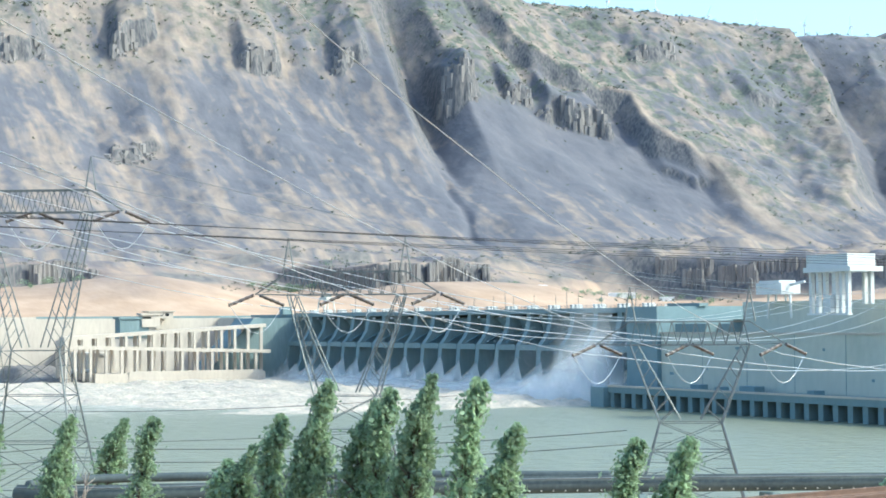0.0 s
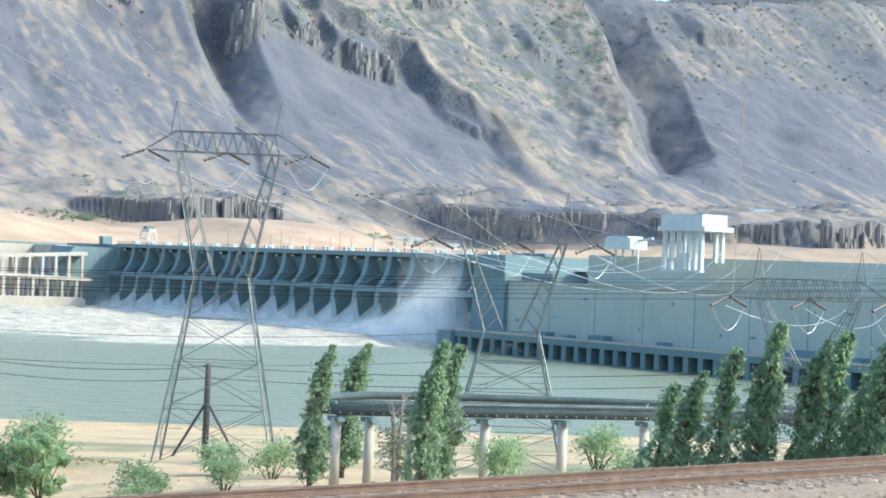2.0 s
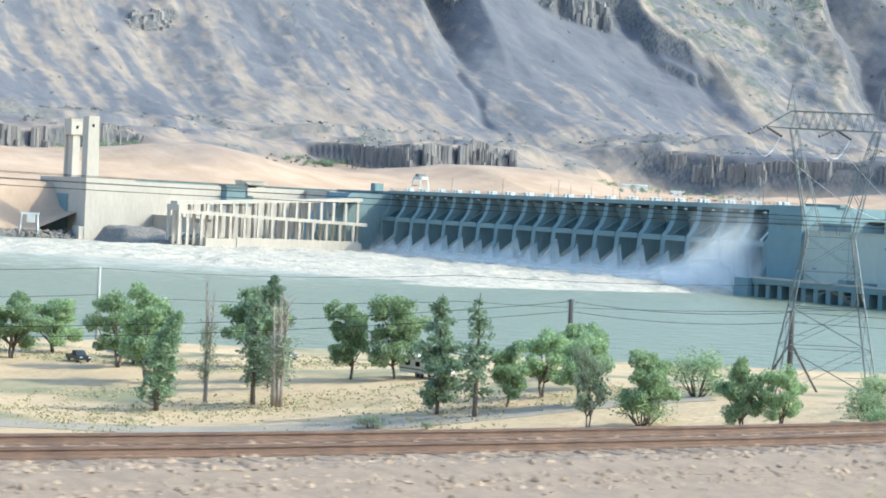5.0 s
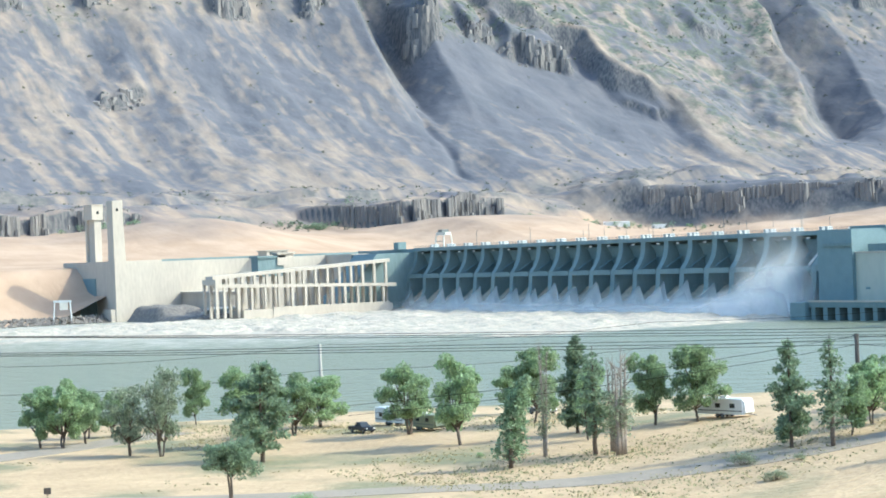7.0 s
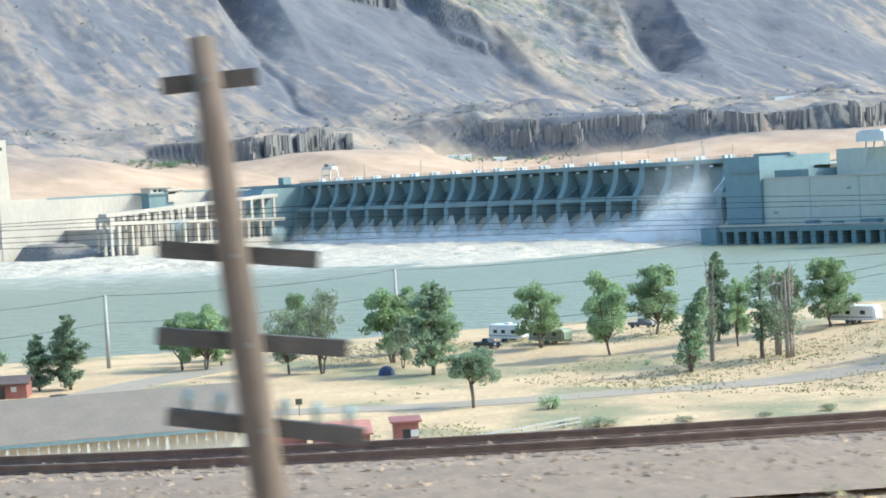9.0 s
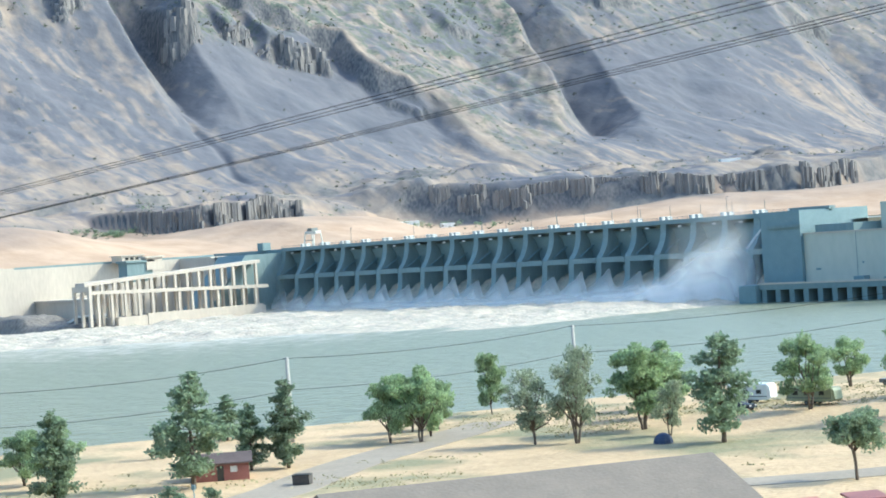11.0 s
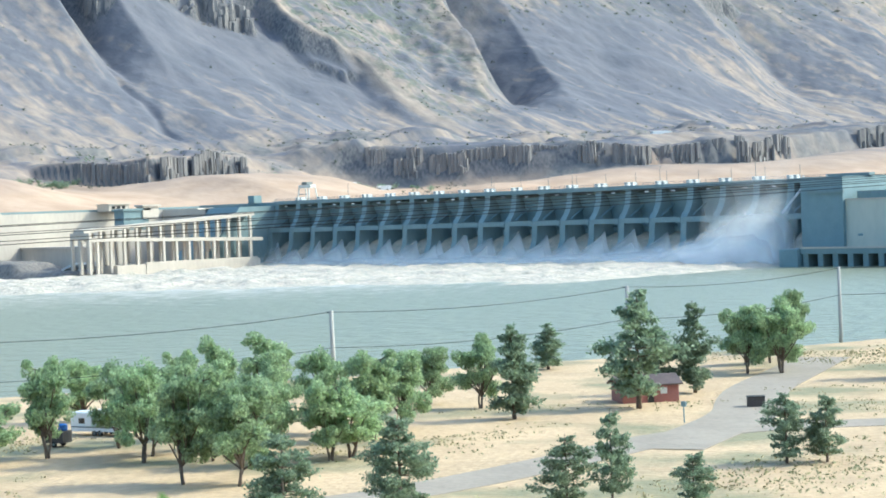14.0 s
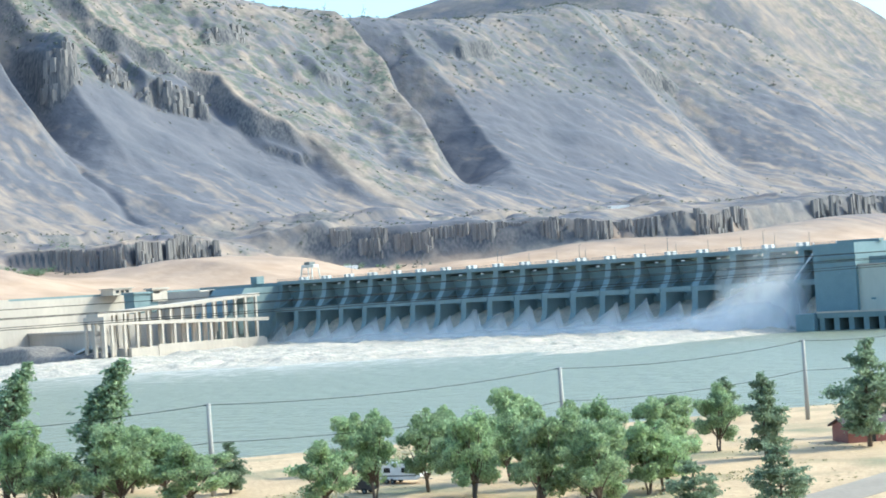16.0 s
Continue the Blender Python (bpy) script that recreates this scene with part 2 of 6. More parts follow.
SPUR_U, SPUR_A = [860, 900, 1070, 1150, 1224, 1272, 1378, 1500], [1030, 1022, 1004, 950, 946, 880, 812, 770]
RAVINE_U, RAVINE_A = [860, 900, 1040, 1120, 1240, 1330, 1450], [1120, 1140, 1212, 1240, 1278, 1296, 1310]
RAVINE_D = [-340, -170, -90, -40, 0, 46, 74, 150, 300, 590, 650, 720, 1000, 1070, 1160, 1500]
RAVINE_H = [0, 4, -6, 6, 24, -66, -72, -10, 4, 44, -6, -40, 40, 46, -30, 0]
CRAGS = [(700, 1224, 30, 46, -0.3), (790, 1232, 24, 22, -0.2), (862, 1196, 52, 34, -0.25), (452, 1296, 30, 24, 0.1), (566, 1284, 26, 20, 0.1), (296, 1340, 34, 30, 0.2), (276, 1146, 40, 13, 0.05), (150, 1330, 40, 20, 0.1), (1040, 1330, 44, 14, 0.0), (1180, 1250, 36, 12, 0.0), (1560, 1330, 60, 22, 0.0), (1985, 1290, 60, 24, 0.0), (966, 1070, 34, 12, -0.9)]


def slope_line(x, y):
    """Runs along the hill, constant down each line of fall."""
    return y + 0.2 * (x + 1200) + 14 * fractal(x, y, 300, 3, 18)


def wildness(along, up, d2, d4):
    """Nought on smooth talus, one on rocky ground with scrub."""
    w = ease(d2, -12, 30) * ease(d4, 30, -20) + 0.8 * ease(up, 420, 520) * ease(along, 700, 620) + 0.9 * ease(up, 375, 420) * ease(along, 660, 720) * ease(d4, 30, -10)
    return np.clip(w + 0.5 * ease(up, 330, 480) * ease(d4, 20, 120), 0, 1) * ease(up, 20, 140)


def far_height(x, y):
    u = -x
    rim = rim_line(y)
    rimmed = np.clip(ease(y, 55, 20) + ease(y, 215, 268) * ease(y, 445, 415) + ease(y, 610, 660), 0, 1)
    hollow = ease(y, 560, 660) * ease(y, 840, 760)
    swell = 22 * ease(y, 600, 1500)
    low = 33 + (26 + swell) * ease(u, rim - 330, rim - 15) + 5 * fractal(x, y, 120, 3, 13) * ease(u, 260, 420) - 8 * hollow * ease(u, 420, 560)
    low = low + 15 * np.exp(-(((y - 60) / 75) ** 2 + ((u - 440) / 100) ** 2)) + 9 * np.exp(-(((y - 330) / 120) ** 2 + ((u - 440) / 90) ** 2))
    low = low + 12 * np.exp(-(((y - 640) / 45) ** 2 + ((u - 480) / 60) ** 2)) + 10 * np.exp(-(((y - 1080) / 130) ** 2 + ((u - 310) / 60) ** 2))
    step = 22 + 6 * fractal(x, y, 60, 3, 14) + 20 * hollow
    sharp = ease(u, rim - 3 - 30 * hollow, rim + 4 + 22 * hollow) * rimmed + ease(u, rim - 70, rim + 50) * (1 - rimmed)
    z = low + step * sharp
    z = z + ease(u, rim + 5, rim + 60) * (5 * fractal(x, y, 70, 4, 15)) + 9 * ease(u, rim + 30, rim + 200)
    lumps = np.clip(fractal(x, y, 34, 3, 27) - 0.12, 0, 0.22) / 0.22
    z = z + 3.2 * lumps * ease(u, rim + 6, rim + 25) * ease(u, 830, 760)
    z = z + 9 * ease(u + 25 * fractal(x, y, 110, 3, 16), 700, 715)
    foot = 835 + 30 * fractal(y, x * 0, 300, 2, 17)
    along = slope_line(x, y)
    up = np.clip(u - foot, 0, None)
    rise = 0.33 * up + 0.00055 * np.clip(up - 60, 0, 620) ** 2
    top = np.interp(along, CREST_A, CREST_Z) - 104 + 5 * fractal(y, y * 0, 120, 3, 19)
    body = ease(up, 20, 330)
    relief = np.interp(along, FACE_A, FACE_H) + np.interp(along, CLEFT_A, CLEFT_H) * ease(up, 170, 430) * ease(up, 760, 560)
    # the scrubby spur: steep on its shaded side, easy on the sunlit one
    d2 = along - np.interp(u, SPUR_U, SPUR_A) - 10 * fractal(u, y * 0.3, 70, 2, 82)
    relief = relief + 30 * np.clip(1 - np.where(d2 < 0, -d2 / 26, d2 / 120), 0, 1)
    # the big shaded ravine and the smooth face beyond it
    d4 = along - np.interp(u, RAVINE_U, RAVINE_A) - 14 * fractal(u, y * 0.3, 90, 3, 83)
    relief = relief + np.interp(d4, RAVINE_D, RAVINE_H) * ease(up, 0, 300)
    rise = rise + body * relief * (1 - 0.55 * ease(up, 560, 760))
    # crags: steps in the slope, broken sideways
    for ca, cu, half, drop, lean_ in CRAGS:
        k = np.clip(1 - np.abs(along - ca) / half, 0, 1)
        edge_ = cu + lean_ * (along - ca) + 16 * fractal(along, u * 0, 22, 3, 84) + 5 * fractal(along, u * 0, 6, 2, 85)
        rise = rise + drop * np.minimum(1, 2.2 * k) * (ease(u, edge_ - 5, edge_ + 7) - ease(u, edge_ + 10, edge_ + 130))
    # runnels down the talus, lumps of rock in the scrub, worn ground above
    fine = 1 - np.abs(fractal(along + 12 * fractal(x, y, 90, 2, 28), u * 0.12, 40, 4, 21)) * 2.0
    wild = wildness(along, up, d2, d4)
    rise = rise - ease(up, 10, 160) * fine * (0.45 + 1.3 * wild)
    rise = rise - 5 * np.exp(-(((along - 634 - 8 * fractal(u, y * 0, 60, 2, 86)) / 5) ** 2)) * ease(up, 30, 90) * ease(up, 330, 270)
    rise = rise + ease(up, 30, 160) * wild * (9 * np.abs(fractal(x, y, 62, 4, 25)) + 4.5 * fractal(x, y, 20, 3, 26))
    rise = rise + body * 4 * fractal(x, y, 130, 4, 24) + ease(up, 40, 200) * 1.1 * fractal(x, y, 15, 3, 29)
    soft = 22.0
    rise = -soft * np.logaddexp(-rise / soft, -(top + 0.02 * np.clip(up - 700, 0, 900)) / soft)
    rise = rise + 330 * ease(u, 1500, 2000) * ease(y, 2350, 3000)
    shore = np.maximum(ease(u, 110, 165), ease(y, -170, -150))
    return (z + rise) * shore - 2 * (1 - shore)


def hill_material():
    m = bpy.data.materials.new("dry hillside, haze-tinted")
    m.use_nodes = True
    n, ln = m.node_tree.nodes, m.node_tree.links
    bs = n["Principled BSDF"]
    bs.inputs["Roughness"].default_value = 0.95
    bs.inputs["Specular IOR Level"].default_value = 0.15
    geo = n.new("ShaderNodeNewGeometry")

    def noise_tex(scale, detail, stretch=(1, 1, 1), rough=0.55):
        mp, t = n.new("ShaderNodeMapping"), n.new("ShaderNodeTexNoise")
        mp.inputs["Scale"].default_value = stretch
        t.inputs["Scale"].default_value, t.inputs["Detail"].default_value, t.inputs["Roughness"].default_value = scale, detail, rough
        ln.new(geo.outputs["Position"], mp.inputs[0])
        ln.new(mp.outputs[0], t.inputs[0])
        return t.outputs[0]

    def ramp(src, stops):
        r = n.new("ShaderNodeValToRGB")
        while len(r.color_ramp.elements) < len(stops):
            r.color_ramp.elements.new(0.5)
        for e, (p, c) in zip(r.color_ramp.elements, stops):
            e.position, e.color = p, (*c, 1)
        ln.new(src, r.inputs[0])
        return r.outputs[0]

    def blend(fac, a, b):
        x = n.new("ShaderNodeMix")
        x.data_type = "RGBA"
        for s, v in ((x.inputs[0], fac), (x.inputs[6], a), (x.inputs[7], b)):
            ln.new(v, s)
        return x.outputs[2]

    scree_shade = n.new("ShaderNodeAttribute")
    scree_shade.attribute_name = "scree_shade"
    soil, bush = n.new("ShaderNodeAttribute"), n.new("ShaderNodeAttribute")
    soil.attribute_name, bush.attribute_name = "dry_grass", "scrub_ground"
    # Talus greys lean blue, with the haze of distance put into them.
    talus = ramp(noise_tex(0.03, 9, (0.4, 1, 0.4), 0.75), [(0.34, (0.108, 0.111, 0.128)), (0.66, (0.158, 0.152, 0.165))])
    grass = ramp(noise_tex(0.06, 5, (0.5, 1, 0.5), 0.7), [(0.3, (0.20, 0.172, 0.155)), (0.7, (0.325, 0.262, 0.205))])
    grain = n.new("ShaderNodeMath")
    grain.operation, grain.inputs[1].default_value = "MULTIPLY_ADD", 0.8
    ln.new(noise_tex(0.13, 8, (0.35, 1, 0.35), 0.85), grain.inputs[0])
    ln.new(soil.outputs["Fac"], grain.inputs[2])
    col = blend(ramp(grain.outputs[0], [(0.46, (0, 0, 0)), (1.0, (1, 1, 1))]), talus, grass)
    patchy = n.new("ShaderNodeMath")
    patchy.operation = "MULTIPLY"
    ln.new(ramp(noise_tex(0.055, 5, (1, 1, 1), 0.65), [(0.46, (0, 0, 0)), (0.58, (1, 1, 1))]), patchy.inputs[0])
    ln.new(bush.outputs["Fac"], patchy.inputs[1])
    col = blend(patchy.outputs[0], col, ramp(noise_tex(0.2, 3), [(0.4, (0.095, 0.108, 0.092)), (0.65, (0.15, 0.158, 0.118))]))
    # low benches: tan sand and dry grass
    sep = n.new("ShaderNodeSeparateXYZ")
    ln.new(geo.outputs["Position"], sep.inputs[0])
    lo = n.new("ShaderNodeMapRange")
    lo.inputs[1].default_value, lo.inputs[2].default_value = 62, 100
    jig = n.new("ShaderNodeMath")
    jig.operation = "MULTIPLY_ADD"
    jig.inputs[1].default_value = 26
    ln.new(noise_tex(0.02, 4), jig.inputs[0])
    ln.new(sep.outputs["Z"], jig.inputs[2])
    ln.new(jig.outputs[0], lo.inputs[0])
    sand = ramp(noise_tex(0.03, 6), [(0.35, (0.395, 0.275, 0.185)), (0.65, (0.485, 0.35, 0.245))])
    col = blend(lo.outputs[0], sand, col)
    # dark scree, with the shade under the rim painted in
    col = blend(scree_shade.outputs["Fac"], col, ramp(noise_tex(0.12, 5), [(0.36, (0.12, 0.118, 0.12)), (0.68, (0.215, 0.195, 0.175))]))
    # steep faces: dark columnar basalt
    nz = n.new("ShaderNodeSeparateXYZ")
    ln.new(geo.outputs["Normal"], nz.inputs[0])
    steep = n.new("ShaderNodeMapRange")
    steep.inputs[1].default_value, steep.inputs[2].default_value = 0.66, 0.5
    ln.new(nz.outputs["Z"], steep.inputs[0])
    basalt = ramp(noise_tex(0.35, 3, (1, 1, 0.12)), [(0.36, (0.085, 0.088, 0.098)), (0.64, (0.185, 0.172, 0.165))])
    col = blend(steep.outputs[0], col, basalt)
    ln.new(col, bs.inputs["Base Color"])
    bp = n.new("ShaderNodeBump")
    bp.inputs["Strength"].default_value, bp.inputs["Distance"].default_value = 0.55, 2.0
    ln.new(noise_tex(0.10, 5, (0.6, 1, 0.6)), bp.inputs["Height"])
    ln.new(bp.outputs[0], bs.inputs["Normal"])
    return m


M_HILL = hill_material()
far_u = np.concatenate([np.arange(110, 500, 10), np.arange(500, 770, 2.2), np.arange(770, 1480, 3.6), np.arange(1480, 1900, 10), np.arange(1900, 3400, 50)])
far_y = np.concatenate([np.arange(-1600, -150, 40), np.arange(-150, 1560, 3.2), np.arange(1560, 2300, 6), np.arange(2300, 3900, 20)])
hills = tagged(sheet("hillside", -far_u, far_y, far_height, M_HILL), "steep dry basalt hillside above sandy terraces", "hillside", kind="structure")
hx, hy = np.meshgrid(-far_u, far_y)
h_line, h_up = slope_line(hx, hy), -hx - 835
h_d2, h_d4 = h_line - np.interp(-hx, SPUR_U, SPUR_A), h_line - np.interp(-hx, RAVINE_U, RAVINE_A)
h_wild = wildness(h_line, h_up, h_d2, h_d4)
streak = 0.65 * fractal(hy + 14 * fractal(hx, hy, 90, 3, 91), -hx * 0.13, 15, 3, 92, 0.75) + 0.45 * fractal(hx, hy, 190, 4, 95) + 0.25 * fractal(hx, hy, 9, 2, 96)
# The last term thins grass past the ravine, painting that face's shade.
amount = 0.16 * ease(h_up, 330, 60) + 0.16 * ease(h_up, 400, 520) + 0.10 * ease(h_line, 640, 560) - 0.30 * ease(h_line, 640, 680) * ease(h_d2, 0, -40) * ease(h_up, 90, 190) - 0.30 * ease(h_d4, 20, 60) * ease(h_d4, 600, 480) * ease(h_up, 40, 140)
dry = np.clip(0.08 + amount + 1.35 * streak, 0, 1) * (1 - 0.35 * h_wild) + 0.55 * h_wild * np.clip(0.4 + 1.1 * fractal(hx, hy, 70, 4, 93) + 0.9 * fractal(hx, hy, 13, 2, 97), 0, 1)
dry = dry + 0.75 * np.exp(-((h_d2 - 6) / 16) ** 2) * ease(h_up, 30, 120) * ease(h_up, 520, 400) + 0.5 * np.exp(-((h_d4 + 12) / 14) ** 2) * ease(h_up, 120, 200)
h_rim = rim_line(hy)
# Rock debris below the rim; its dark band also paints the slopes' shade.
scree_shade_ = np.clip((0.75 + 1.3 * fractal(hx, hy, 42, 3, 98)) * np.exp(-(((-hx - h_rim + 16) / np.where(hy > 600, 30, 13)) ** 2)), 0, 1) * (hy > 100)
scree_shade_ = np.maximum(scree_shade_, ease(fractal(hx, hy, 34, 4, 99), 0.14, 0.3) * ease(-hx, h_rim + 4, h_rim + 30) * ease(h_up, 20, -30))
for nm_, field in (("scree_shade", scree_shade_), ("dry_grass", np.clip(dry, 0, 1)), ("scrub_ground", np.clip(h_wild * (0.7 + 1.2 * fractal(hx, hy, 160, 3, 94)), 0, 1))):
    hills.data.attributes.new(nm_, "FLOAT", "POINT").data.foreach_set("value", field.ravel().astype(np.float32))


# columnar basalt: the broken rim of the terrace and outcrops high on the slope
M_BASALT = mat("columnar basalt", (0.245, 0.222, 0.205), (0.165, 0.158, 0.156), 0.15, 0.95, bump=0.5, per_island=0.13, stretch=(1, 1, 0.25))
rc = np.random.default_rng(77)


def height_at(u, y):
    return float(far_height(np.array([-float(u)]), np.array([float(y)]))[0])


def basalt_columns(name, spots, label):
    s = Shape()
    for u, y, zb, zt, r in spots:
        a0 = rc.uniform(0, 1.0)
        low = [(-u + r * 1.1 * math.cos(a0 + k * 1.2566), y + r * 1.1 * math.sin(a0 + k * 1.2566), zb) for k in range(5)]
        high = [(-u + r * 0.85 * math.cos(a0 + k * 1.2566), y + r * 0.85 * math.sin(a0 + k * 1.2566), zt + rc.uniform(-0.25, 0.25) * r) for k in range(5)]
        s.add(low + high, [(k, (k + 1) % 5, (k + 1) % 5 + 5, k + 5) for k in range(5)] + [(5, 6, 7, 8, 9)])
    return tagged(part(name, s, M_BASALT), label, "cliff", kind="stuff")


rim_spots = []
for y in np.concatenate([np.arange(-140, 48, 1.2), np.arange(258, 430, 1.1), np.arange(625, 1560, 1.7)]):
    thick = float(fractal(np.array([y]), np.array([0.0]), 46, 2, 78)[0])
    if thick < -0.42:
        continue
    block = math.floor(y / 17 + 0.4 * math.sin(y * 0.11))
    setback = 7 * math.sin(block * 2.7) + 5 * thick
    u = float(rim_line(np.array([y]))[0]) + setback + rc.uniform(-1.3, 1.3)
    zt = height_at(u + 14, y) - 1.0 + 1.6 * math.sin(block * 1.9) + rc.uniform(-0.9, 0.3)
    zb = height_at(u - 9, y) - 3
    if zt - zb > 5:
        rim_spots.append((u, y, zb, zt, rc.uniform(1.4, 2.5) * (1.35 if y > 600 else 1.0)))
        if rc.random() < 0.45:
            rim_spots.append((u - rc.uniform(2, 6), y + rc.uniform(-1, 1), zb, zb + (zt - zb) * rc.uniform(0.25, 0.8), rc.uniform(1.0, 2.4)))
basalt_columns("terrace_cliff", rim_spots, "dark columnar basalt cliff edging the sandy terrace")
for ca, cu, half, drop, lean_ in CRAGS[:9]:
    spots = []
    for s_ in np.arange(-half * 0.85, half * 0.85, 3.4):
        if float(fractal(np.array([s_ + ca]), np.array([3.0]), 24, 2, 79)[0]) < -0.22:
            continue
        y = ca + s_ + 0.2 * (cu - 1200)
        for back in (0, 8):
            u = cu + lean_ * s_ + back + rc.uniform(-6, 4)
            g_ = height_at(u, y)
            spots.append((u, y, g_ - 20, g_ + drop * rc.uniform(-0.1, 0.12), rc.uniform(2.6, 6.0)))
    basalt_columns("rock_outcrop", spots, "dark columnar rock outcrop on the upper slope")


# ---- the near bank, and the railway bank on it ----
def smooth_line(points, rounds=3):
    p = np.array(points, float)
    for _ in range(rounds):
        q = np.empty((2 * len(p) - 2, p.shape[1]))
        q[0::2], q[1::2] = 0.75 * p[:-1] + 0.25 * p[1:], 0.25 * p[:-1] + 0.75 * p[1:]
        p = np.concatenate([p[:1], q, p[-1:]])
    return p


RAIL_LINE = smooth_line([(930, -120, 27.6), (975, -300, 27.8), (1000, -442, 27.8), (1005.5, -487, 27.8), (1010, -522, 27.8), (1010.5, -570, 28.6), (1003, -609, 29.7), (994.5, -632, 30.0), (975, -643, 29.2), (940, -647, 28.0), (908, -653, 26.6), (889, -672, 25.4), (873.5, -706, 25.0), (860, -745, 25.0), (835, -830, 25.0), (760, -1080, 25.0), (700, -1400, 25.0)])


def rail_near(x, y):
    """Distance to the railway's centre line (positive towards the road) and its height there."""
    best, z = np.full(x.shape, 1e9), np.zeros(x.shape)
    side = np.ones(x.shape)
    for a, b in zip(RAIL_LINE[:-1], RAIL_LINE[1:]):
        d = b[:2] - a[:2]
        k = np.clip(((x - a[0]) * d[0] + (y - a[1]) * d[1]) / (d @ d), 0, 1)
        dx, dy = x - a[0] - k * d[0], y - a[1] - k * d[1]
        dist = np.hypot(dx, dy)
        nearer = dist < best
        best = np.where(nearer, dist, best)
        z = np.where(nearer, a[2] + k * (b[2] - a[2]), z)
        side = np.where(nearer, np.where(d[0] * dy - d[1] * dx > 0, 1.0, -1.0), side)
    return best * side, z


SHORE_Y = np.array([-1600, -700, -560, -520, -470, -430, -390, -340, -290, -200, -100, 0, 60.0])
SHORE_X = np.array([520, 575, 613, 633, 652, 668, 684, 704, 730, 770, 830, 880, 900.0])


def park_height(x, y):
    s = x - np.interp(y, SHORE_Y, SHORE_X) + 4 * fractal(x, y, 40, 3, 31)
    z = -2.5 + 6.0 * ease(s, -8, 14) + 0.35 * fractal(x, y, 60, 3, 32) * ease(s, 0, 30)
    return z + 0.055 * np.clip(s - 30, 0, None) * ease(y, -460, -390)


def near_height(x, y):
    park = park_height(x, y)
    d, zr = rail_near(x, y)
    bank = np.where(d > 0, zr - 0.62 + 2.1 * ease(d, 15, 24) - 0.3 * ease(d, 2.5, 6), zr - 0.62 - 0.62 * np.clip(-d - 4.5, 0, None))
    bank = bank + 0.12 * fractal(x, y, 6, 3, 33) * ease(np.abs(d), 5, 9)
    hill = np.clip(d - 60, 0, None) * 0.22
    return np.maximum(park, bank) + hill


def ground_material():
    m = mat("dry grass, sand and shade streaks", (0.56, 0.405, 0.235), (0.41, 0.295, 0.168), 0.12, 0.95, fine=11, bump=0.8, stretch=(1, 0.6, 1))
    n, ln = m.node_tree.nodes, m.node_tree.links
    bs = n["Principled BSDF"]
    src = bs.inputs["Base Color"].links[0].from_socket
    geo = n.new("ShaderNodeNewGeometry")
    t = n.new("ShaderNodeTexNoise")
    t.inputs["Scale"].default_value, t.inputs["Detail"].default_value = 0.05, 6
    ln.new(geo.outputs["Position"], t.inputs[0])
    r = n.new("ShaderNodeMapRange")
    r.inputs[1].default_value, r.inputs[2].default_value = 0.50, 0.64
    ln.new(t.outputs[0], r.inputs[0])
    mx = n.new("ShaderNodeMix")
    mx.data_type = "RGBA"
    # Green-brown patches, which also paint dark streaks of shade on the sand.
    mx.inputs[7].default_value = (0.235, 0.215, 0.118, 1)
    ln.new(r.outputs[0], mx.inputs[0])
    ln.new(src, mx.inputs[6])
    ln.new(mx.outputs[2], bs.inputs["Base Color"])
    return m


M_GROUND = ground_material()
ground_x = np.concatenate([np.arange(480, 600, 20), np.arange(600, 1045, 2.5), np.arange(1045, 1500, 25), np.arange(1500, 4600, 300)])
ground_y = np.concatenate([np.arange(-4600, -1000, 200), np.arange(-1000, -800, 15), np.arange(-800, -280, 2.5), np.arange(-280, 60, 10)])
tagged(sheet("ground", ground_x, ground_y, near_height, M_GROUND), "dry tan grass and sand of the riverside park", "ground", kind="structure")


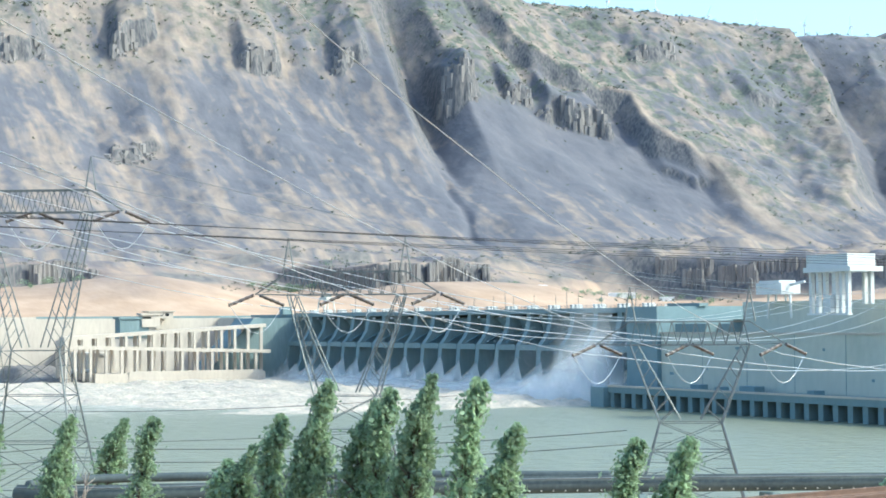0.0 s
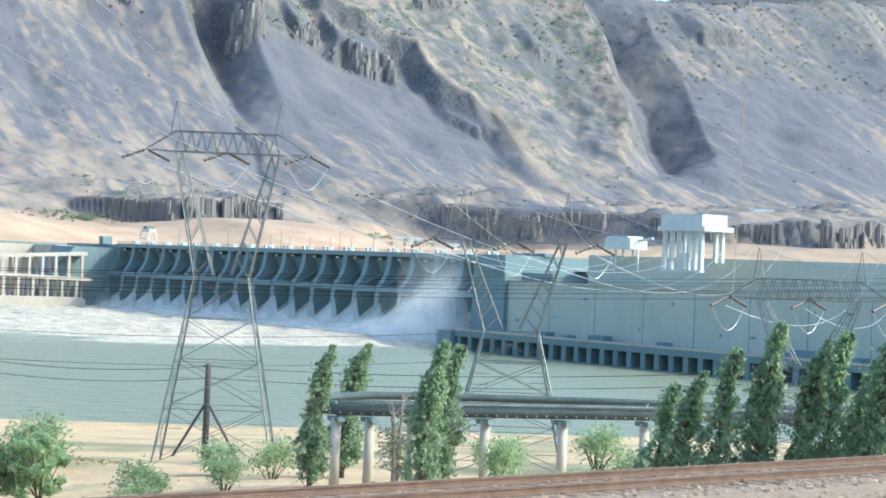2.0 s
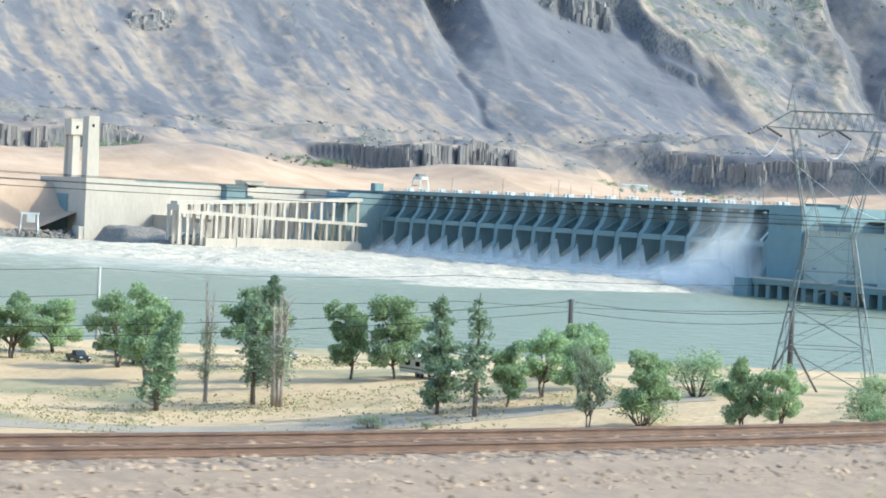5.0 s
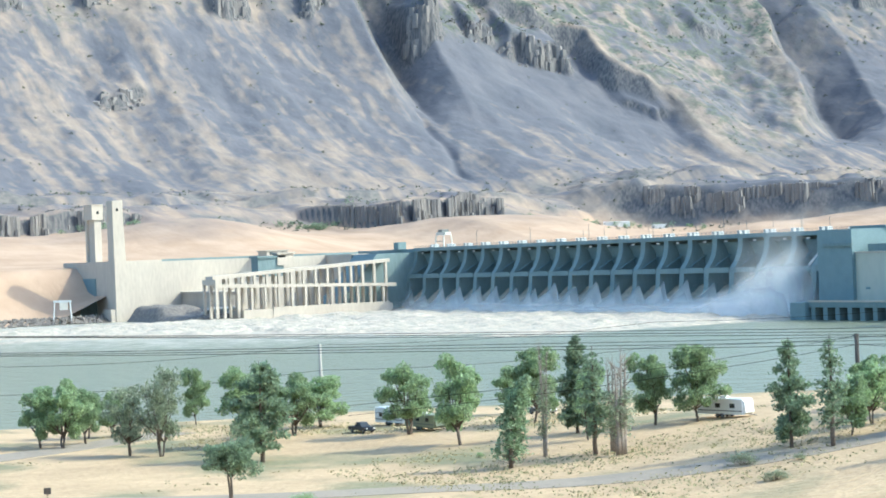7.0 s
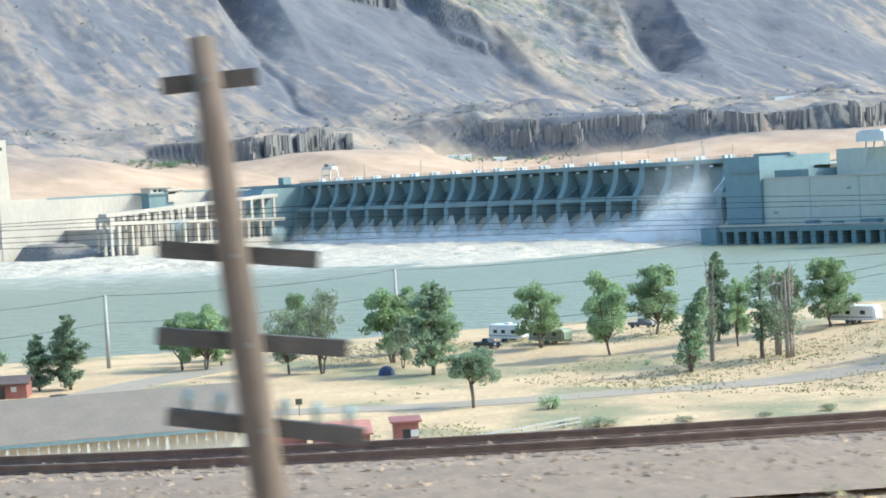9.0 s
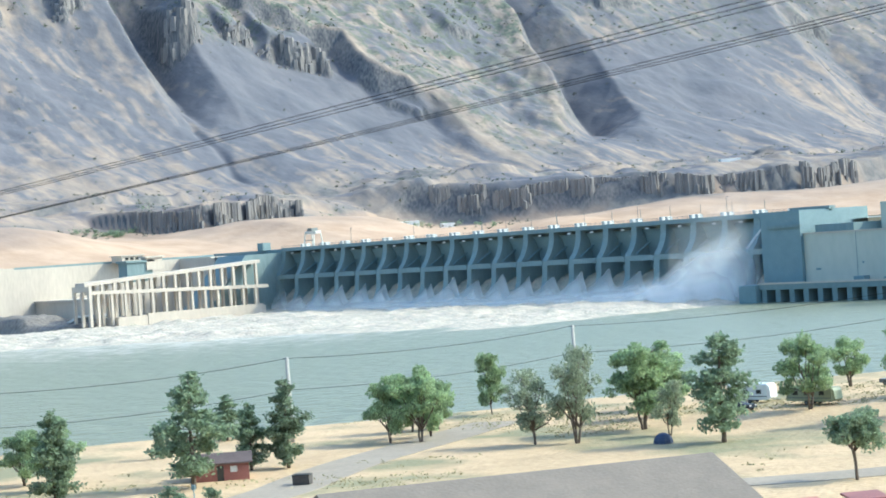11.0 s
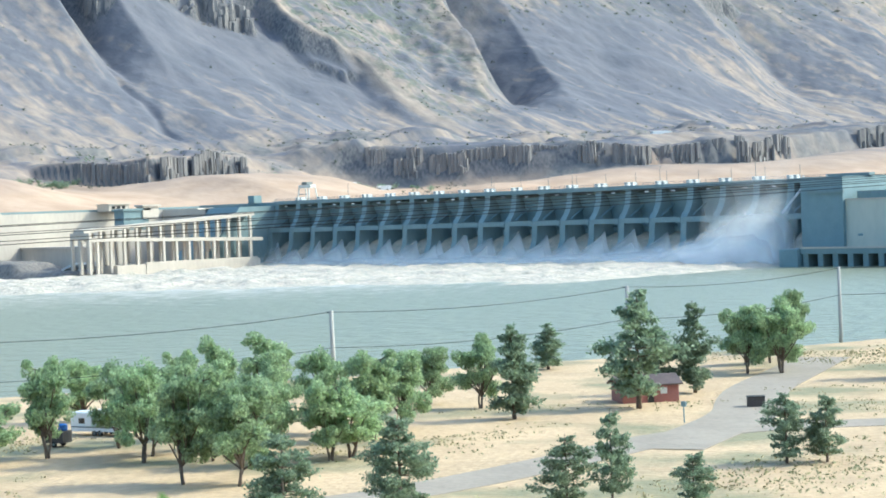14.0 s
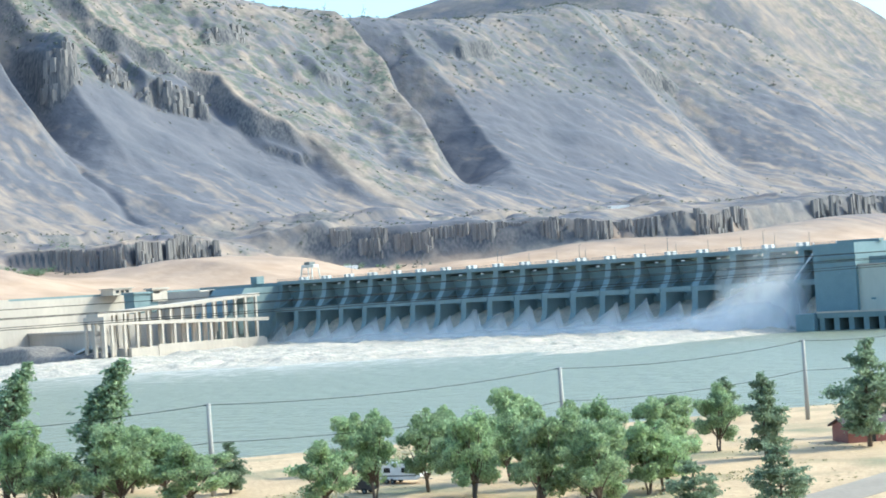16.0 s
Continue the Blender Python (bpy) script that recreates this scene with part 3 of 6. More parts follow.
# ---- river ----
def water_material():
    m = bpy.data.materials.new("river water")
    m.use_nodes = True
    n, ln = m.node_tree.nodes, m.node_tree.links
    bs = n["Principled BSDF"]
    bs.inputs["Roughness"].default_value = 0.34
    bs.inputs["Specular IOR Level"].default_value = 0.22
    geo = n.new("ShaderNodeNewGeometry")
    sep = n.new("ShaderNodeSeparateXYZ")
    ln.new(geo.outputs["Position"], sep.inputs[0])
    mp = n.new("ShaderNodeMapping")
    mp.inputs["Scale"].default_value = (1.0, 0.55, 1)
    ln.new(geo.outputs["Position"], mp.inputs[0])
    t = n.new("ShaderNodeTexNoise")
    t.inputs["Scale"].default_value, t.inputs["Detail"].default_value, t.inputs["Roughness"].default_value = 0.16, 8, 0.72
    ln.new(mp.outputs[0], t.inputs[0])

    def edge(sock, a, b):
        r = n.new("ShaderNodeMapRange")
        r.inputs[1].default_value, r.inputs[2].default_value = a, b
        ln.new(sock, r.inputs[0])
        return r.outputs[0]

    def join(op, a, b):
        q = n.new("ShaderNodeMath")
        q.operation = op
        for s, v in ((q.inputs[0], a), (q.inputs[1], b)):
            if isinstance(v, float):
                s.default_value = v
            else:
                ln.new(v, s)
        return q.outputs[0]

    # foam thins out down the river and towards the powerhouse side
    down = edge(sep.outputs["Y"], -560.0, -220.0)
    across = edge(sep.outputs["X"], 560.0, 240.0)
    much = join("MULTIPLY", down, across)
    limit = join("SUBTRACT", 0.70, join("MULTIPLY", much, 0.30))
    foam = n.new("ShaderNodeMapRange")
    ln.new(t.outputs[0], foam.inputs[0])
    ln.new(limit, foam.inputs[1])
    ln.new(join("ADD", limit, 0.12), foam.inputs[2])
    mx = n.new("ShaderNodeMix")
    mx.data_type = "RGBA"
    mx.inputs[6].default_value, mx.inputs[7].default_value = (0.21, 0.218, 0.142, 1), (0.52, 0.48, 0.40, 1)
    ln.new(foam.outputs[0], mx.inputs[0])
    ln.new(mx.outputs[2], bs.inputs["Base Color"])
    bp = n.new("ShaderNodeBump")
    bp.inputs["Strength"].default_value, bp.inputs["Distance"].default_value = 0.9, 2.2
    t2 = n.new("ShaderNodeTexNoise")
    t2.inputs["Scale"].default_value, t2.inputs["Detail"].default_value = 0.22, 6
    ln.new(mp.outputs[0], t2.inputs[0])
    ln.new(t2.outputs[0], bp.inputs["Height"])
    ln.new(bp.outputs[0], bs.inputs["Normal"])
    return m


M_WATER = water_material()
tagged(sheet("river", np.arange(-4600, 4601, 400.0), np.concatenate([np.arange(-4600, 0, 400.0), [-2.0]]), lambda x, y: 0 * x, M_WATER), "grey green river with foam drifting downstream", "river", kind="structure")
tagged(sheet("reservoir", np.arange(-400, 4601, 250.0), np.arange(4.0, 4600, 250.0), lambda x, y: 0 * x + 32, M_WATER), "still water held behind the dam", "water", kind="structure")


def churn(x, y):
    front = 165 + 150 * ease(x, 340, 60) + 26 * fractal(x, y * 0, 60, 3, 41) + 46 * fractal(x, y, 34, 4, 44)
    far = -y - 14
    body = ease(far, 0, 12) * ease(front + 20 - far, 0, 70) * ease(383 - x, 0, 22) * ease(x, -6, 10)
    return -0.6 + body * (1.5 + 2.6 * np.abs(fractal(x, y, 22, 4, 42)) + 1.6 * fractal(x, y, 7, 3, 43))


tagged(sheet("white_water", np.arange(-6, 385, 1.6), np.arange(-410, -12, 1.9), churn, M_FOAM), "churning white water below the spillway", "white water", kind="stuff")

rng = np.random.default_rng(5)


def flecks(name, centres, sizes, material, label, category):
    """Many tiny drops as small tetrahedra in one mesh."""
    base = np.array([(1, 1, 1), (-1, -1, 1), (-1, 1, -1), (1, -1, -1)], float) / 1.7
    v = (centres[:, None] + base[None] * sizes[:, None, None] * rng.uniform(0.7, 1.3, (len(centres), 4, 1))).reshape(-1, 3)
    k = np.arange(len(centres)) * 4
    f = np.concatenate([np.stack([k + a, k + b, k + c], -1) for a, b, c in ((0, 1, 2), (0, 2, 3), (0, 3, 1), (1, 3, 2))])
    me = bpy.data.meshes.new(name)
    me.from_pydata(v.tolist(), [], f.tolist())
    me.materials.append(material)
    return tagged(new(name, me), label, category, kind="stuff")


N = 30000
sx = rng.uniform(4, 374, N)
sy = -17 - rng.gamma(2.0, 8, N)
sz = np.abs(rng.normal(0, 1, N)) * 3.2 * np.exp(-np.abs(sy + 26) / 70)
low_spray = np.stack([sx, sy, sz], -1)
N = 9000
k = rng.beta(1.0, 1.7, N)
px_, py_ = 350 + rng.normal(0, 9, N) * (0.45 + k), -26 - rng.gamma(2.0, 7, N) - 8 * k
plume = np.stack([px_ + 16 * k, py_, 1 + 36 * k * rng.uniform(0.4, 1.15, N)], -1)
flecks("spray", np.concatenate([low_spray, plume]), rng.uniform(0.05, 0.12, 39000), M_SPRAY, "white spray rising off the spilling water", "spray")


def mist_material():
    """Fine drifting spray: mostly clear, thicker near its foot."""
    m = bpy.data.materials.new("drifting mist")
    m.use_nodes = True
    n, ln = m.node_tree.nodes, m.node_tree.links
    bs = n["Principled BSDF"]
    bs.inputs["Base Color"].default_value, bs.inputs["Roughness"].default_value = (0.93, 0.94, 0.95, 1), 1.0
    bs.inputs["Specular IOR Level"].default_value = 0.0
    uv = n.new("ShaderNodeAttribute")
    uv.attribute_name = "thick"
    geo, t = n.new("ShaderNodeNewGeometry"), n.new("ShaderNodeTexNoise")
    mp = n.new("ShaderNodeMapping")
    mp.inputs["Scale"].default_value = (1, 1, 0.8)
    ln.new(geo.outputs["Position"], mp.inputs[0])
    ln.new(mp.outputs[0], t.inputs[0])
    t.inputs["Scale"].default_value, t.inputs["Detail"].default_value = 0.06, 3
    r = n.new("ShaderNodeMapRange")
    r.inputs[1].default_value, r.inputs[2].default_value = -0.15, 0.5
    ln.new(t.outputs[0], r.inputs[0])
    q = n.new("ShaderNodeMath")
    q.operation = "MULTIPLY"
    ln.new(r.outputs[0], q.inputs[0])
    ln.new(uv.outputs["Fac"], q.inputs[1])
    tr = n.new("ShaderNodeBsdfTranslucent")
    tr.inputs["Color"].default_value = (0.93, 0.94, 0.95, 1)
    both = n.new("ShaderNodeMixShader")
    both.inputs[0].default_value = 0.5
    ln.new(bs.outputs[0], both.inputs[1])
    ln.new(tr.outputs[0], both.inputs[2])
    clear, mx = n.new("ShaderNodeBsdfTransparent"), n.new("ShaderNodeMixShader")
    ln.new(q.outputs[0], mx.inputs[0])
    ln.new(clear.outputs[0], mx.inputs[1])
    ln.new(both.outputs[0], mx.inputs[2])
    ln.new(mx.outputs[0], n["Material Output"].inputs["Surface"])
    return m


M_MIST = mist_material()


def veil(x0, x1, depth, top, thick, seed, fade=1.1):
    """A billowing veil of mist, uneven in depth and height."""
    xs, ks = np.arange(x0, x1 + 0.1, 2.0), np.linspace(0, 1, 13)
    gx, gk = np.meshgrid(xs, ks)
    edge_ = np.sin(np.clip((gx - x0) / (x1 - x0), 0, 1) * math.pi) ** 0.35
    height = top(gx) * (0.9 + 0.3 * fractal(gx, gx * 0, 20, 3, seed))
    gy = depth - 2.5 * fractal(gx, gk * 20, 40, 2, seed + 1) - 2 * gk
    co = np.stack([gx + 0.5 * np.clip(height - 20, 0, None) * gk**1.3, gy, gk * height - 0.5], -1).reshape(-1, 3)
    nx, ny = len(xs), len(ks)
    i = np.arange(nx * ny).reshape(ny, nx)
    quads = np.stack([i[:-1, :-1], i[:-1, 1:], i[1:, 1:], i[1:, :-1]], -1).reshape(-1, 4)
    me = bpy.data.meshes.new("mist")
    me.from_pydata(co.tolist(), [], quads.tolist())
    at = me.attributes.new("thick", "FLOAT", "POINT")
    at.data.foreach_set("value", (thick * edge_ * (1 - gk) ** fade).ravel().astype(np.float32))
    me.shade_smooth()
    me.materials.append(M_MIST)
    return tagged(new("mist", me), "pale mist drifting off the foot of the spillway", "mist", kind="stuff")


def bay_top(x):
    """Each bay throws a fan that rises towards the next pier."""
    k = np.mod(x + 1.0, 18.9) / 18.9
    return 8 + 11 * k**1.3 * ease(k, 1.0, 0.92)


def plume_top(x):
    return 9 + 27 * ease(x, 300, 372)


veil(-4, 374, -20.5, bay_top, 1.0, 141, 0.45)
veil(6, 376, -23.5, lambda x: bay_top(x) * 0.82, 1.0, 151, 0.5)
veil(20, 378, -29, lambda x: 7.5 + 5 * ease(x, 200, 340), 1.0, 155, 0.8)
veil(50, 380, -36, lambda x: 5 + 5 * ease(x, 220, 340), 0.95, 157, 0.9)
veil(262, 374, -27, plume_top, 1.0, 161, 0.8)
veil(284, 374, -33, lambda x: 0.9 * plume_top(x), 1.0, 171, 0.8)
veil(270, 374, -40, lambda x: 0.62 * plume_top(x), 1.0, 181, 0.8)
veil(322, 366, -30, lambda x: 52 + 0 * x, 0.35, 191, 0.7)


# ---- the spillway ----
PITCH, BAYS, DECK = 18.9, 20, 37.0
spillway = thing("spillway_dam", "concrete spillway dam with twenty steel gates in shade", "dam")
pier_shape = Shape()
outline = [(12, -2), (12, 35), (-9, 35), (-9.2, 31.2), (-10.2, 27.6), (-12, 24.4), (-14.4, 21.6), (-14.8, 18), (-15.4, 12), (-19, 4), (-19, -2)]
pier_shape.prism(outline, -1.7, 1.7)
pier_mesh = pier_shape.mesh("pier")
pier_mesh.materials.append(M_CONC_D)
gate_shape = Shape()
arc = [(-7 - 14 * (1 - math.cos(a)) * 0.4 + 6, 15 + 18.5 * math.sin(a)) for a in [math.radians(q) for q in range(0, 91, 10)]]
gate_shape.prism(arc + [(p[0] + 0.6, p[1]) for p in reversed(arc)], 1.75, PITCH - 1.75)
arm_mesh = Shape().bar((0, 1, 17), (0, -12, 22.5), 0.45).mesh("gate_arm")
arm_mesh2 = Shape().bar((0, -2, 28), (0, -12, 22.5), 0.45).mesh("gate_arm")
for me_ in (arm_mesh, arm_mesh2):
    me_.materials.append(M_GATE)
gate_mesh = gate_shape.mesh("gate")
gate_mesh.materials.append(M_GATE)
ogee = Shape()
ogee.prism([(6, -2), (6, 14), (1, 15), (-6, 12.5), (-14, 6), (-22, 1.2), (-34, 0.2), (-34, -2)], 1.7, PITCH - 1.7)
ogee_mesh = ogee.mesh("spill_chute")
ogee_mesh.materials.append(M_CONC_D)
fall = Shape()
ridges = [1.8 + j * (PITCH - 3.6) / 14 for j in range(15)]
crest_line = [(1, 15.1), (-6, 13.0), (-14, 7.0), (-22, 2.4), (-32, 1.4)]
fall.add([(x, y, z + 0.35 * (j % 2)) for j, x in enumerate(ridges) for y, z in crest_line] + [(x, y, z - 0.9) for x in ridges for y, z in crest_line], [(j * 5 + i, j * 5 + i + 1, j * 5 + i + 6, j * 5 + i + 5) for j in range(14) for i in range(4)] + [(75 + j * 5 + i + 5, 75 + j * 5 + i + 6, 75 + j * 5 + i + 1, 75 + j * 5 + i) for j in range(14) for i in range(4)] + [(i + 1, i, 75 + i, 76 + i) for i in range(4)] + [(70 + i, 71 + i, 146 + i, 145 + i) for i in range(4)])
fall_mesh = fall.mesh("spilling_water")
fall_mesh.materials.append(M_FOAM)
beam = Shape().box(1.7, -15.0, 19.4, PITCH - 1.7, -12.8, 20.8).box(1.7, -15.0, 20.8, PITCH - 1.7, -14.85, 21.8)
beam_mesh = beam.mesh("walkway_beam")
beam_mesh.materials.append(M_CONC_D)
hoist = Shape()
hoist.prism([(-8.5, 37.0), (-5.6, 37.0), (-5.6, 38.2), (-6.0, 38.6), (-8.7, 38.6), (-8.5, 38.2)], -0.85, 0.85)
hoist_mesh = hoist.mesh("hoist_housing")
hoist_mesh.materials.append(M_WHITE)
for b in range(BAYS + 1):
    pieces = [("pier", pier_mesh, 0)]
    if b < BAYS:
        pieces += [("gate", gate_mesh, 0), ("spill_chute", ogee_mesh, 0), ("spilling_water", fall_mesh, 0), ("walkway_beam", beam_mesh, 0)]
        pieces += [("gate_arm", me_, q) for me_ in (arm_mesh, arm_mesh2) for q in (3.5, PITCH - 3.5)]
    if 0 < b < BAYS:
        pieces += [("hoist_housing", hoist_mesh, -1.9), ("hoist_housing", hoist_mesh, 1.9)]
    for nm, me, dx in pieces:
        o = part(nm, me, None, spillway)
        o.location.x = b * PITCH + dx
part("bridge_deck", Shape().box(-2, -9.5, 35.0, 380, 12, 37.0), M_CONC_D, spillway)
rails_d = Shape()
for q in np.arange(0, 379, 3.15):
    rails_d.box(q, -9.4, 37.0, q + 0.12, -9.25, 38.1)
rails_d.box(-2, -9.4, 38.0, 380, -9.25, 38.12).box(-2, -9.4, 37.5, 380, -9.25, 37.58)
tagged(part("deck_railing", rails_d, M_STEEL, spillway), kind="stuff")
lamps = Shape()
for q in range(9, BAYS, 1):
    lamps.bar((q * PITCH + 5, -9, 37), (q * PITCH + 5, -9, 43), 0.14, 0.08)
tagged(part("lamp_posts", lamps, M_STEEL, spillway), kind="stuff")
lights = Shape()
for b in range(BAYS):
    lights.box(b * PITCH + 8 + (b * 7 % 5), -9.75, 33.6, b * PITCH + 10.2 + (b * 7 % 5), -9.5, 34.2)
tagged(part("sign_plates", lights, M_WHITE, spillway), kind="stuff")

for q in (2, 5, 8, 11, 14, 17):
    post = part("mast", Shape().bar((q * PITCH + 7, 6, 37), (q * PITCH + 7, 6, 45.5), 0.16, 0.09), M_STEEL, spillway)
    part("mast_arm", Shape().bar((q * PITCH + 7, 6, 45.3), (q * PITCH + 8.6, 6, 45.6), 0.07), M_STEEL, post)
# walls at both ends of the spillway
end_left = thing("abutment_wall", "stepped concrete wall between the fish ladder and spillway", "dam wall")
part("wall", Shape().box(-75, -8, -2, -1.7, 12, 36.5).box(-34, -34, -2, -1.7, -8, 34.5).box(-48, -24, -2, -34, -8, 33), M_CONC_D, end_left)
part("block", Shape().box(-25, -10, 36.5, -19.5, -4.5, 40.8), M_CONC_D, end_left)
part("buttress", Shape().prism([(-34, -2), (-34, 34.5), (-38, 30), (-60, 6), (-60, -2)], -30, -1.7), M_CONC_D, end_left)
end_right = thing("dividing_wall", "concrete wall in shade between spillway and powerhouse", "dam wall")
# Concrete, coloured with the dark gate paint to hold this wall's shade.
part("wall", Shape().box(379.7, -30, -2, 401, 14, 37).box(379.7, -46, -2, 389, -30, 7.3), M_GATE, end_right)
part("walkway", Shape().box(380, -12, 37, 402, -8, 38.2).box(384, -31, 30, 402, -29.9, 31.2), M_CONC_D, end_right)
stair = Shape()
for q in (362, 374):
    stair.bar((q, -20, 22), (q + 7, -14, 33), 0.5).bar((q + 7, -14, 33), (q + 7.4, -13.6, 38), 0.35)
part("sloping_pipes", stair, M_WHITE, end_right)

# ---- the powerhouse ----
power = thing("powerhouse", "long pale grey concrete powerhouse above a tailrace deck", "powerhouse")
part("wall", Shape().box(401, -28.2, 6, 1000, 20, 26.8), M_WALL, power)
part("roof_edge", Shape().box(400.7, -28.6, 26.8, 1000, -27.2, 27.5), M_CONC, power)
part("upper_block", Shape().box(427, -10, 26.8, 1000, 22, 38.2), M_WALL, power)
part("upper_block", Shape().box(545, -16, 26.8, 640, -10, 36.5), M_WALL, power)
part("low_block", Shape().box(404, -24, 26.8, 424, -6, 30.5), M_CONC_D, power)
part("tailrace_deck", Shape().box(389, -44, 5.2, 1000, -28, 7.4), M_CONC_D, power)
part("deck_kerb", Shape().box(389, -44.2, 7.4, 1000, -43.6, 8.1), M_CONC, power)
for q in np.arange(390, 960, 7.4):
    part("draft_pier", Shape().box(q, -43.5, -2, q + 2.6, -30, 5.2), M_CONC_D, power)
part("draft_wall", Shape().box(390, -33, -2, 1000, -30, 5.2), M_GATE, power)
vents = Shape()
rs = random.Random(4)
for q in range(26):
    vx = 410 + q * 22 + rs.uniform(-6, 6)
    vz = rs.choice((12, 14, 21.5, 21.5))
    vents.box(vx, -28.35, vz, vx + rs.choice((0.8, 1.2, 2.4)), -28.1, vz + 0.9)
tagged(part("wall_vents", vents, M_GATE, power), kind="stuff")
joints = Shape()
for q in np.arange(428, 1000, 27.4):
    joints.box(q, -28.28, 7.4, q + 0.25, -28.1, 26.8)
tagged(part("wall_joints", joints, M_CONC_D, power), kind="stuff")
for vx, w_, h_ in ((432, 5, 1.8), (447, 3, 1.3), (462, 9, 2.0), (500, 4, 1.5), (560, 22, 2.6), (590, 6, 1.6)):
    part("deck_box", Shape().box(vx, -36, 7.4, vx + w_, -32, 7.4 + h_), M_GATE, power)

crane = thing("gantry_crane", "white gantry crane with a box housing on tall legs", "crane", (507, -28, 37.0))
part("housing", Shape().box(-10.5, -5, 11.5, 11, 6, 15.6), M_WHITE, crane)
part("girder", Shape().box(-11, -6, 9.9, 13.5, 7, 11.5), M_WHITE, crane)
for q, yy in ((-9, -4), (-5.3, -4), (-1.6, -4), (3.6, -4), (6.8, -4), (10, -4), (-9, 5), (-1.6, 5), (6.8, 5), (10, 5)):
    part("leg", Shape().box(q - 0.65, yy - 0.65, -3.4 if yy < 0 else -0.5, q + 0.65, yy + 0.65, 9.9), M_WHITE, crane)
part("trolley", Shape().box(1.0, -6.5, -3.0, 3.8, -3, 2.5), M_WHITE, crane)
part("sill_beam", Shape().box(-10, -5.4, -3.9, 11.2, -3.4, -3.2), M_WHITE, crane)

crane2 = thing("deck_crane", "small white machinery house on legs over the roof", "crane", (453, -12, 38.2))
part("house", Shape().box(-9, -4, 2.4, 6, 4, 6.4).box(-8, -3.5, 6.4, 4, 3.5, 7.2), M_WHITE, crane2)
part("jib", Shape().bar((5, 0, 5.5), (14, 0, 6.6), 0.5), M_WHITE, crane2)
for q in (-8, -3, 3, 6):
    part("leg", Shape().bar((q, 0, -6 if q in (-8, 6) else 0), (q * 0.9, 0, 2.5), 0.45), M_WHITE, crane2)

gant = thing("travelling_gantry", "steel portal gantry standing on the dam deck", "gantry", (14, 2, 37.0))
part("beam", Shape().box(-5, -2, 7.0, 5.5, 2, 8.6), M_CREAM, gant)
for q in (-4.2, 4.4):
    for yy in (-2.4, 2.4):
        part("leg", Shape().bar((q * 1.15, yy * 1.3, 0), (q, yy, 7.0), 0.4), M_CREAM, gant)
part("brace", Shape().bar((-4.6, -2.6, 3.4), (4.7, -2.6, 3.4), 0.22), M_STEEL, gant)
part("cabin", Shape().box(-2, -2.2, 8.6, 2.2, 2.2, 10.2), M_STEEL, gant)

# ---- fish ladder ----
ladder = thing("fish_ladder", "two-tier concrete fish ladder on rows of columns", "fish ladder")


def deck_at(y, low, high):
    return low + (high - low) * (y + 142) / 112


up_deck, lo_deck = Shape(), Shape()
for shape_, z0, z1, x0, x1 in ((up_deck, 23.4, 29.6, -4, 6), (lo_deck, 19.0, 15.6, 5.5, 13)):
    shape_.prism([(-142, z0), (-30, z1), (-30, z1 + 1.9), (-142, z0 + 1.9)], x0, x1)
part("upper_channel", up_deck, M_CONC, ladder)
part("lower_channel", lo_deck, M_CONC, ladder)
for s_ in range(15):
    yy = -139 + 7.6 * s_
    part("column", Shape().box(4.2, yy - 0.7, 2, 5.8, yy + 0.7, deck_at(yy, 23.4, 29.6)), M_CONC, ladder)
    part("column", Shape().box(-3.6, yy - 0.7, 2, -2.2, yy + 0.7, deck_at(yy, 23.4, 29.6)), M_CONC, ladder)
for s_ in range(13):
    yy = -138 + 8.3 * s_
    part("column", Shape().box(11.2, yy - 0.7, 2, 12.8, yy + 0.7, deck_at(yy, 19.0, 15.6)), M_CONC, ladder)
part("end_frame", Shape().box(-5, -143.5, 20.5, 13, -142, 23.5).box(11.3, -143.5, 2, 13, -142, 20.5).box(-5, -143.5, 2, -3.4, -142, 20.5).box(3, -143.5, 2, 4.6, -142, 20.5), M_CONC, ladder)
part("base_wall", Shape().box(-6, -128, -2, 15, -34, 6.0).box(14, -110, -2, 15.4, -36, 7), M_CONC, ladder)
part("control_house", Shape().box(-16, -108, 24, -7, -92, 34.5).box(-17, -109, 34.5, -6, -91, 35.6), M_CONC_D, ladder)
part("control_tower", Shape().box(-12, -96, 30, -6, -86, 36.5).box(-13, -97, 36.5, -5, -85, 37.4), M_CONC, ladder)

house = thing("control_cabin", "small pale cabin with dark windows on the lock wall", "cabin", (-88, -60, 35.0), 0)
part("wall", Shape().box(-6, -7, 0, 6, 7, 3.6), M_CONC, house)
part("roof", Shape().box(-6.8, -8, 3.6, 6.8, 8, 4.2), M_CONC, house)
for yy in (-5, -1.5, 2):
    part("window", Shape().box(5.98, yy, 1.2, 6.06, yy + 2.4, 2.8), M_GLASS, house)

# ---- navigation lock ----
lock = thing("lock_wall", "sunlit pale concrete navigation lock wall", "lock wall")
part("wall", Shape().box(-115, -130, -2, -95, 60, 35.0), M_CONC, lock)
part("parapet", Shape().box(-96.2, -130, 35.0, -95.2, 60, 36.2), M_CONC_D, lock)
part("gatehouse", Shape().box(-184, -160, -2, -95, -130, 36.0).box(-108, -163, -2, -95.6, -160, 7.5), M_CONC, lock)
part("gate_recess", Shape().box(-155, -160.5, 3, -127, -159.9, 26), M_GATE, lock)
part("inner_wall", Shape().box(-150, -130, -2, -140, 60, 33), M_CONC, lock)
part("ledge", Shape().box(-60, -34, 20, -20, 20, 34).box(-95, -20, -2, -60, 20, 35), M_CONC, lock)
part("guide_wall", Shape().box(-95, -118, -2, -34, -105, 15).box(-95, -119, 15, -33, -104.4, 16.2), M_CONC, lock)
